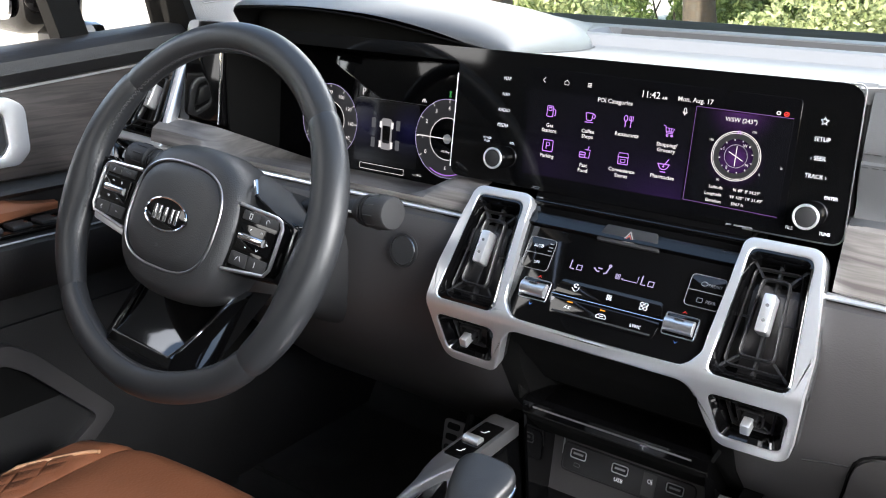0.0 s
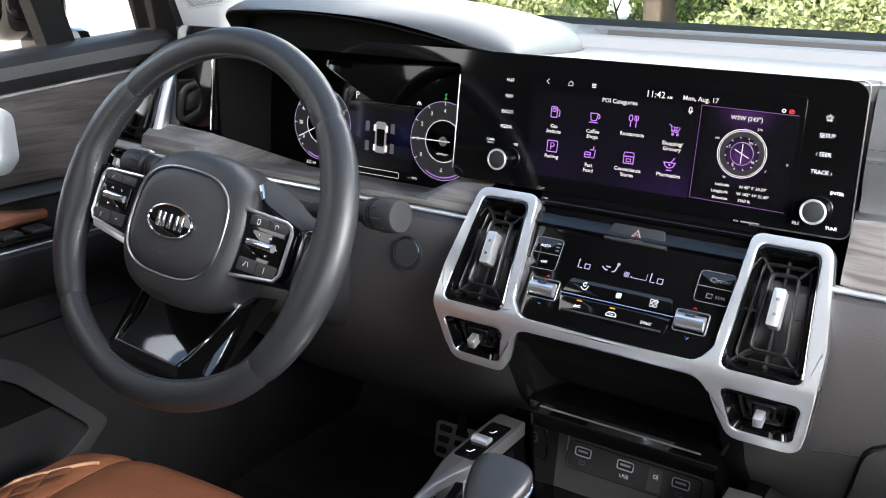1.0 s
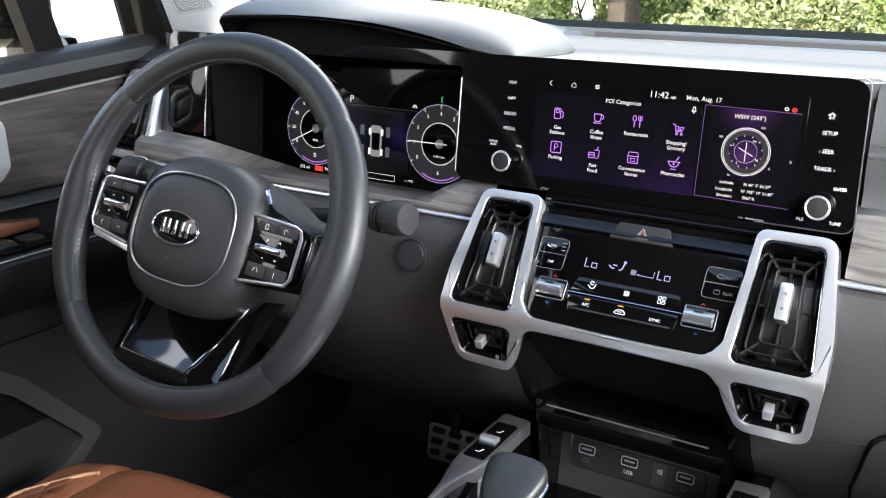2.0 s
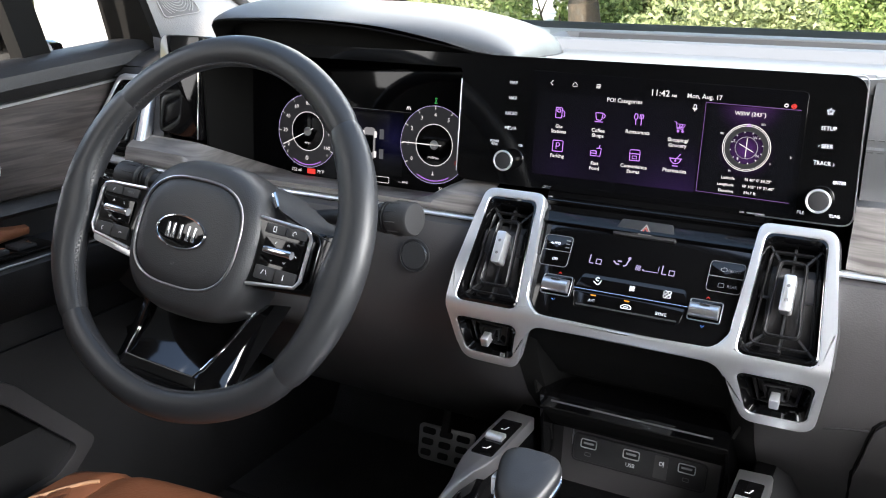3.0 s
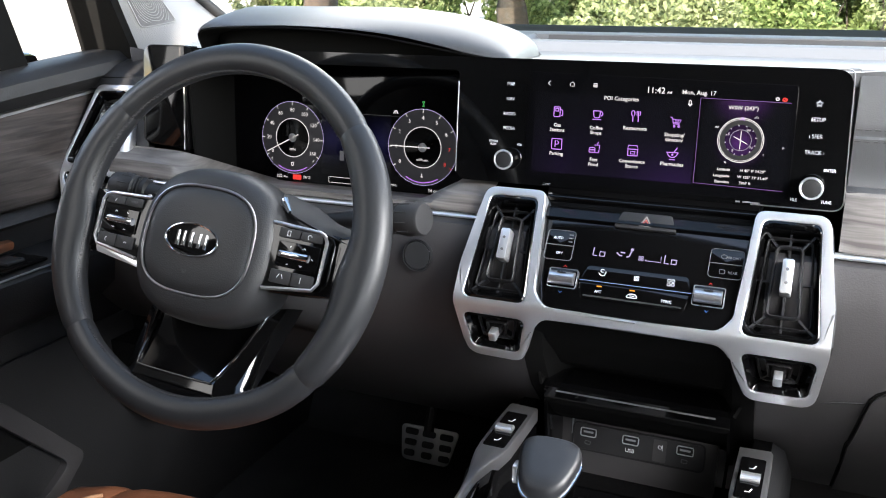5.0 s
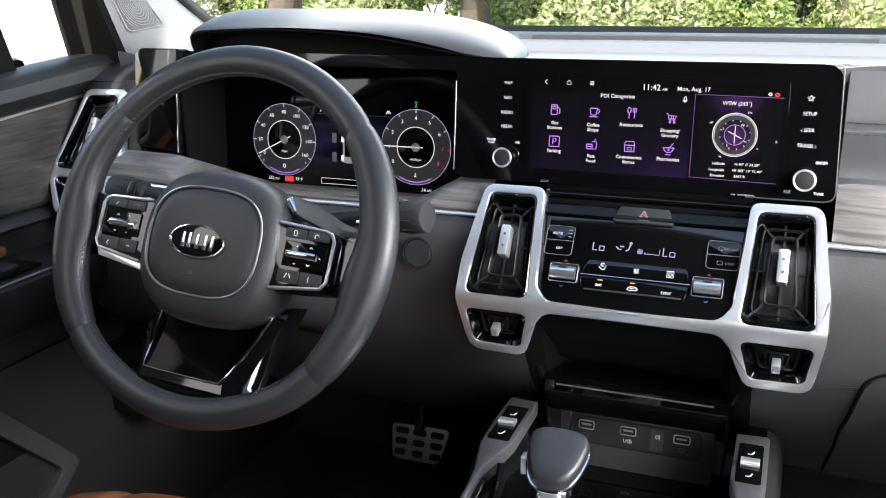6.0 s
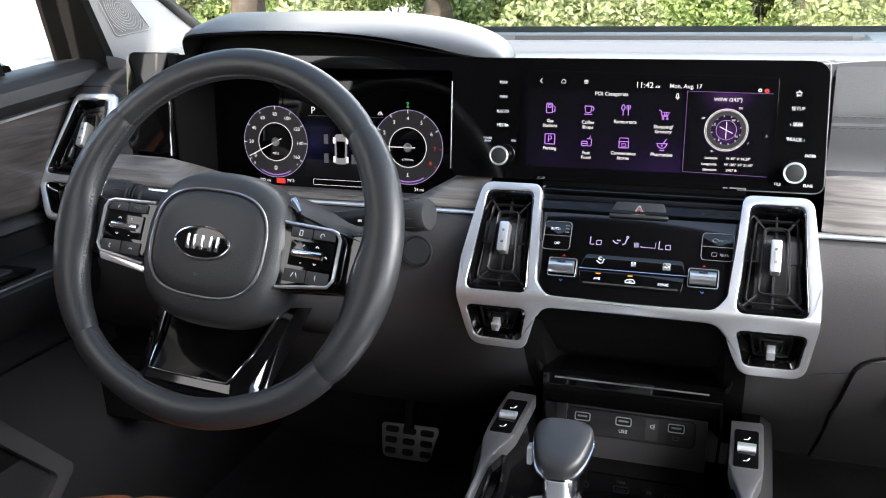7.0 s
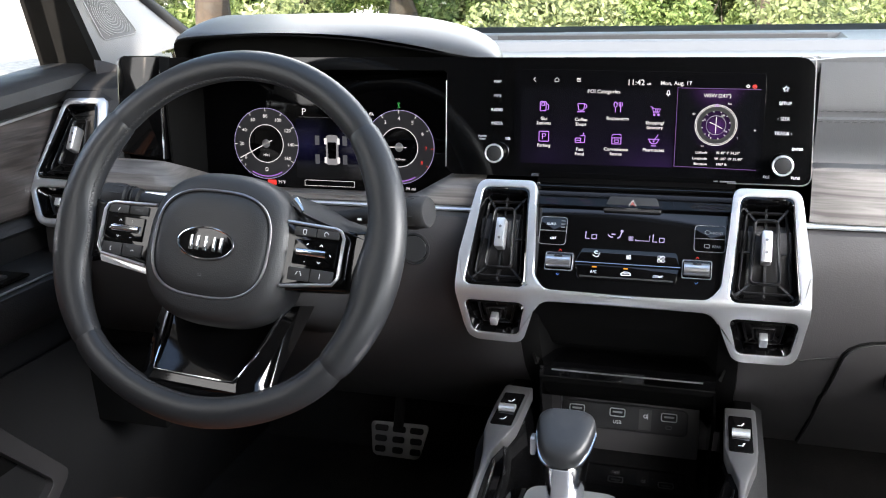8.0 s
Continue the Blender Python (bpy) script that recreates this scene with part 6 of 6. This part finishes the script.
part("speaker_edge", sweep([on_speaker(0.5 + y, 0.5 + x, 0.002) for x, y in box_outline(-0.51, -0.51, 0.51, 0.51, 0.12)], 0.0010, True, 6), M_PILLAR, spk)
for j in range(17):
    r = 0.05 + 0.056 * j
    pts = []
    for q in range(41):
        a_ = math.tau * q / 40
        k, u = 0.45 + r * math.sin(a_), 0.5 + r * math.cos(a_)
        if 0.03 < k < 0.97 and 0.03 < u < 0.97:
            pts.append(on_speaker(k, u, 0.0024))
            if q < 40:
                continue
        if len(pts) > 2:
            part("speaker_rib", sweep(pts, 0.0007, n=5), M_PILLAR, spk)
        pts = []
WF = thing("door_window_frame", "black side window frame with a slim post", "window frame", at=(-0.75, 0.1, 0.87))


def e3(k):
    return Vector((-0.796, 0.168, 0.858)).lerp(Vector((-0.796, 0.144, 0.957)), k / 0.2) if k < 0.2 else Vector((-0.796, 0.144, 0.957)).lerp(Vector((-0.74, -0.42, 1.33)), (k - 0.2) / 0.8)


part("front_frame", sheet([[e2(k) + Vector((0.012, 0.004, 0.0)), e2(k) + Vector((0.008, -0.005, 0)), e2(k).lerp(e3(k), 0.12) + Vector((0.006, -0.006, 0)), e2(k).lerp(e3(k), 0.5), e2(k).lerp(e3(k), 0.9), e3(k), e3(k) + Vector((-0.01, 0.03, 0))] for k in [0, 0.1, 0.2, 0.4, 0.7, 1.0]], 0.008), M_VOID, WF, "black rubber and plastic frame")
part("corner_cover", sheet([[(-0.71, 0.163, 0.872), (-0.705, 0.18, 0.868)], [(-0.70, 0.158, 0.85), (-0.68, 0.178, 0.862)], [(-0.71, 0.14, 0.83), (-0.67, 0.14, 0.84)]], 0.01), M_DASH, WF)
part("slim_post", sheet([[(-0.790, y0 + 0.30 * (z - 0.86) * -1, z), (-0.772, y0 - 0.30 * (z - 0.86), z), (-0.772, y0 + 0.030 - 0.30 * (z - 0.86), z), (-0.790, y0 + 0.034 - 0.30 * (z - 0.86), z)] for y0 in (0.012,) for z in (0.84, 0.9, 1.0, 1.15, 1.3)], 0.006), M_VOID, WF, "slim black window post")
part("post_line", sweep([(-0.7705, 0.016 - 0.30 * (z - 0.86), z) for z in (0.86, 1.0, 1.25)], 0.0012, n=6), M_DULL, WF)
MIR = thing("wing_mirror", "black exterior wing mirror with reflections built as chrome bands", "mirror", at=(-0.95, 0.07, 0.86))
mm = Matrix.Translation((-0.955, 0.070, 0.955)) @ Matrix.Rotation(radians(-8), 4, "Z")
bmm = bmesh.new()
bmesh.ops.create_cube(bmm, size=1)
bmesh.ops.bevel(bmm, geom=bmm.edges[:], offset=0.22, segments=4, profile=0.5, affect="EDGES")
bmm.transform(mm @ Matrix.Diagonal((0.22, 0.10, 0.20, 1)))
part("mirror_shell", bmm, M_GLOSS, MIR, "glossy black mirror shell")
part("mirror_glass", plate(box_outline(-0.095, -0.08, 0.095, 0.08, 0.03), 0, 0.004, mm @ Matrix.Translation((0, -0.0515, 0)) @ Matrix.Rotation(radians(90), 4, "X"), 0.001), M_CHROME, MIR)
part("mirror_arm", block(-0.90, 0.05, 0.835, -0.80, 0.10, 0.875, 0.012), M_GLOSS, MIR)
# Chrome tubes built in place of the bright reflections in the glass.
for z in (0.93, 0.98):
    part("mirror_reflection", sweep([(-1.05, 0.021, z), (-0.95, 0.012, z), (-0.860, 0.024, z + 0.004)], 0.003, n=6), M_CHROME, MIR)

# ---- car shell, floor, pedals, windows ----
tagged(part("floor", block(-0.78, -2.4, 0.04, 0.78, 0.9, 0.10, 0), M_CARPET, None, smooth=False), "dark carpeted car floor", "floor", kind="structure")
tagged(part("wall_front", sheet([[(x, 0.30, 0.09), (x, 0.55, 0.12), (x, 0.66, 0.30), (x, 0.72, 0.60), (x, 0.74, 0.84)] for x in (-0.78, 0.0, 0.78)], 0.02), M_CARPET, None), "dark carpeted bulkhead of the footwell", "bulkhead", kind="structure")
tagged(part("wall_right", block(0.745, -2.4, 0.10, 0.79, 0.75, 0.86, 0), M_DASH, None, smooth=False), "dark door wall on the passenger side", "wall", kind="structure")
tagged(part("wall_left", block(-0.80, -2.4, 0.10, -0.772, 0.75, 0.835, 0), M_DASH, None, smooth=False), "dark outer door wall", "wall", kind="structure")
# Unseen wall added to close the cabin; dark so the gloss panels reflect black.
tagged(part("wall_back", block(-0.78, -2.44, 0.10, 0.78, -2.40, 1.42, 0), M_ROOF, None, smooth=False), "unseen dark wall closing the cabin, keeps reflections dark", "wall", kind="structure")
roof = plate([(-0.72, -2.4), (0.72, -2.4), (0.64, -0.36), (-0.64, -0.36)], 1.38, 1.42)
tagged(part("ceiling", roof, M_ROOF, None, smooth=False), "black cloth headliner", "ceiling", kind="structure")
for s in (-1, 1):
    # Right: a door pillar. Left: an unseen wall added to block side light and reflections.
    tagged(part("pillar_or_blind", sheet([[(s * 0.785, -1.08 if s > 0 else -2.40, 0.82), (s * 0.785, -0.20 - 0.65 * (s > 0), 0.82)], [(s * 0.71, -1.05 if s > 0 else -2.40, 1.40), (s * 0.71, -0.24 - 0.65 * (s > 0), 1.40)]], 0.03), M_BLACK, None), "dark door pillar on the right, unseen light-blocking wall on the left", "pillar", kind="structure")
    tagged(part("pillar_rear", sheet([[(s * 0.785, -2.42, 0.82), (s * 0.785, -2.05, 0.82)], [(s * 0.71, -2.42, 1.40), (s * 0.71, -2.15, 1.40)]], 0.03), M_BLACK, None), "dark rear pillar", "pillar", kind="structure")
tagged(part("pillar_right", sheet([[(0.67, 0.335, 0.87), (0.745, 0.17, 0.85)], [(0.60, -0.42, 1.39), (0.69, -0.42, 1.38)]], 0.02), M_PILLAR, None), "light grey pillar on the passenger side", "pillar", kind="structure")
part_scuttle = part("trim_scuttle", sheet([[(x, 0.607, 0.872), (x, 0.6105, 0.8818), (x, 0.66, 0.8832), (x, 0.735, 0.8840), (x, 0.765, 0.8835), (x, 0.80, 0.86)] for x in (-0.76, -0.4, 0.0, 0.4, 0.76)], 0.004), M_VOID, None)
tagged(part_scuttle, "black painted lower edge of the windscreen", "trim", kind="structure")
ws = part("window_1", sheet([[(-0.70, 0.745, 0.884), (-0.35, 0.77, 0.884), (0.35, 0.77, 0.884), (0.70, 0.745, 0.884)], [(-0.62, -0.36, 1.40), (-0.3, -0.33, 1.42), (0.3, -0.33, 1.42), (0.62, -0.36, 1.40)]], 0.004), M_GLASS, None, "clear raked windscreen")
ws.visible_shadow = False
tagged(ws, category="windscreen", kind="structure")
PED = thing("brake_pedal", "perforated steel brake pedal with black rubber studs", "pedal", at=(-0.405, 0.45, 0.2))
PP = plane_at((-0.404, 0.420, 0.236), 22)
po = rounded([(-0.050, 0.020, 0.008), (0.054, 0.022, 0.008), (0.040, -0.037, 0.012), (-0.042, -0.037, 0.012)])
part("pedal_plate", plate(po, -0.004, 0.0, PP, 0.0012), M_DULL, PED, "steel pedal plate")
for r_ in range(3):
    for c_ in range(3):
        x, y = -0.030 + 0.031 * c_ + 0.001, 0.010 - 0.0175 * r_
        wdt = 0.0115 - 0.0012 * r_
        part("rubber_stud", plate(box_outline(x - wdt, y - 0.0052, x + wdt, y + 0.0052, 0.004), -0.001, 0.003, PP, 0.001), M_BLACK, PED)
part("pedal_arm", sweep([(-0.404, 0.425, 0.25), (-0.404, 0.47, 0.36), (-0.404, 0.50, 0.55)], 0.009, n=8), M_BLACK, PED)

# ---- outside ----
M_GROUND = material("pale_gravel_ground", (0.40, 0.37, 0.31), 0.95, grain=1.0, size=14, vary=0.3)
M_BARK = material("rough_bark", (0.035, 0.027, 0.021), 0.95, grain=1.0, size=30, vary=0.5)
gr = bmesh.new()
bmesh.ops.create_grid(gr, x_segments=8, y_segments=8, size=400)
gr.transform(Matrix.Translation((0, 0, -0.42)))
tagged(part("ground", gr, M_GROUND, None, smooth=False), "pale sunlit gravel ground", "ground", kind="structure")


def leaf_material(name, a_, b_):
    m = material(name, a_, 0.55, vary=0.3)
    nt = m.node_tree
    b = nt.nodes["Principled BSDF"]
    ge = nt.nodes.new("ShaderNodeNewGeometry")
    cr = nt.nodes.new("ShaderNodeValToRGB")
    cr.color_ramp.elements[0].color, cr.color_ramp.elements[1].color = (*a_, 1), (*b_, 1)
    nt.links.new(ge.outputs["Random Per Island"], cr.inputs["Fac"])
    nt.links.new(cr.outputs["Color"], b.inputs["Base Color"])
    tl = nt.nodes.new("ShaderNodeBsdfTranslucent")
    nt.links.new(cr.outputs["Color"], tl.inputs["Color"])
    mx = nt.nodes.new("ShaderNodeMixShader")
    mx.inputs["Fac"].default_value = 0.45
    nt.links.new(b.outputs["BSDF"], mx.inputs[1])
    nt.links.new(tl.outputs["BSDF"], mx.inputs[2])
    nt.links.new(mx.outputs["Shader"], nt.nodes["Material Output"].inputs["Surface"])
    return m


M_LEAF = leaf_material("fresh_green_leaves", (0.07, 0.12, 0.035), (0.26, 0.33, 0.13))
M_LEAF2 = leaf_material("yellow_green_leaves", (0.15, 0.19, 0.08), (0.31, 0.34, 0.19))
rng = random.Random(7)


def leaf_cloud(clumps, per, size):
    """Many small leaves scattered round clump centres (x, y, z, radius)."""
    verts, faces = [], []
    for x, y, z, r in clumps:
        for _ in range(per):
            d = Vector((rng.gauss(0, 1), rng.gauss(0, 1), rng.gauss(0, 1))).normalized() * r * rng.uniform(0.45, 1.0) ** 0.6
            c = Vector((x, y, z)) + Vector((d.x, d.y, d.z * 0.8))
            u = Vector((rng.gauss(0, 1), rng.gauss(0, 1), rng.gauss(0, 1))).normalized()
            w = u.cross(Vector((rng.gauss(0, 1), rng.gauss(0, 1), rng.gauss(0, 1)))).normalized()
            s = size * rng.uniform(0.6, 1.4)
            i = len(verts)
            verts += [c - u * s, c + w * s * 0.45, c + u * s, c - w * s * 0.45]
            faces.append((i, i + 1, i + 2, i + 3))
    me = bpy.data.meshes.new("leaves")
    me.from_pydata([tuple(v) for v in verts], [], faces)
    bm = bmesh.new()
    bm.from_mesh(me)
    bpy.data.meshes.remove(me)
    return bm


def tree(x, y, r, h, lean, mat):
    t = thing("tree", "rough-barked tree with a green leafy crown", "tree", "trees beyond the windscreen", at=(x, y, -0.42))
    pts = [(x + lean * k / 6 + 0.05 * math.sin(2.1 * k + x), y + 0.04 * math.cos(1.7 * k), -0.45 + h * k / 6) for k in range(7)]
    tr_ = sweep(pts, lambda q: r * (1.25 - 0.75 * q + 0.5 * max(0, 0.1 - q)), n=12)
    for v in tr_.verts:
        v.co += 0.06 * r * noise.noise_vector(v.co * 3)
    part("trunk", tr_, M_BARK, t)
    top = Vector(pts[4])
    clumps = []
    for k in range(7):
        a_ = math.tau * k / 7 + x
        tip = top + Vector((1.6 * math.cos(a_), 1.6 * math.sin(a_), rng.uniform(0.4, 1.8)))
        part("limb", sweep([top, top.lerp(tip, 0.5) + Vector((0, 0, 0.25)), tip], lambda q: 0.3 * r * (1.1 - q), n=6), M_BARK, t)
        clumps += [(tip.x + rng.uniform(-0.5, 0.5), tip.y + rng.uniform(-0.5, 0.5), tip.z + rng.uniform(-0.3, 0.6), rng.uniform(0.6, 1.1)) for _ in range(3)]
    part("crown", leaf_cloud(clumps, 220, 0.10), mat, t, smooth=False)


def bush(x, y, w, h, mat, n=16, per=620, size=0.06):
    b = thing("bush", "dense leafy green bush in sunlight", "bush", "bushes beyond the windscreen", at=(x, y, -0.42))
    clumps = [(x + rng.uniform(-w, w), y + rng.uniform(-0.7, 0.7), -0.35 + h * rng.random(), rng.uniform(0.25, 0.55)) for _ in range(n)]
    part("foliage", leaf_cloud(clumps, per, size), mat, b, smooth=False)
    for k in range(4):
        part("branch", sweep([(x + 0.2 * (k - 1.5), y, -0.45), (x + 0.5 * (k - 1.5), y + 0.1, -0.4 + 0.7 * h)], lambda q: 0.03 * (1.1 - q), n=6), M_BARK, b)


def toward(az, d):
    return 0.1 + d * math.sin(radians(az)), -0.8 + d * math.cos(radians(az))


for az, d, r, lean in ((-30.9, 9.5, 0.17, 0.3), (-19.0, 15.0, 0.22, -0.2), (-9.5, 19.0, 0.13, 0.4), (2.5, 17.0, 0.16, -0.3), (12.0, 20.0, 0.15, 0.2), (-25.0, 22.0, 0.14, 0.3), (-62.0, 14.0, 0.14, 0.2)):
    tx, ty = toward(az, d)
    tree(tx, ty, r, 5.5, lean, M_LEAF)
for k in range(20):
    az = -33 + 2.55 * k
    tx, ty = toward(az + rng.uniform(-0.8, 0.8), rng.uniform(16, 24))
    bush(tx, ty, 1.1, 1.7, M_LEAF2 if k % 3 == 0 else M_LEAF)
for az in (-26.5, -13.0, -6.0, 5.0, 9.0):
    tx, ty = toward(az, rng.uniform(11, 14))
    bush(tx, ty, 0.55, 1.0, M_LEAF2, 7, 420, 0.05)
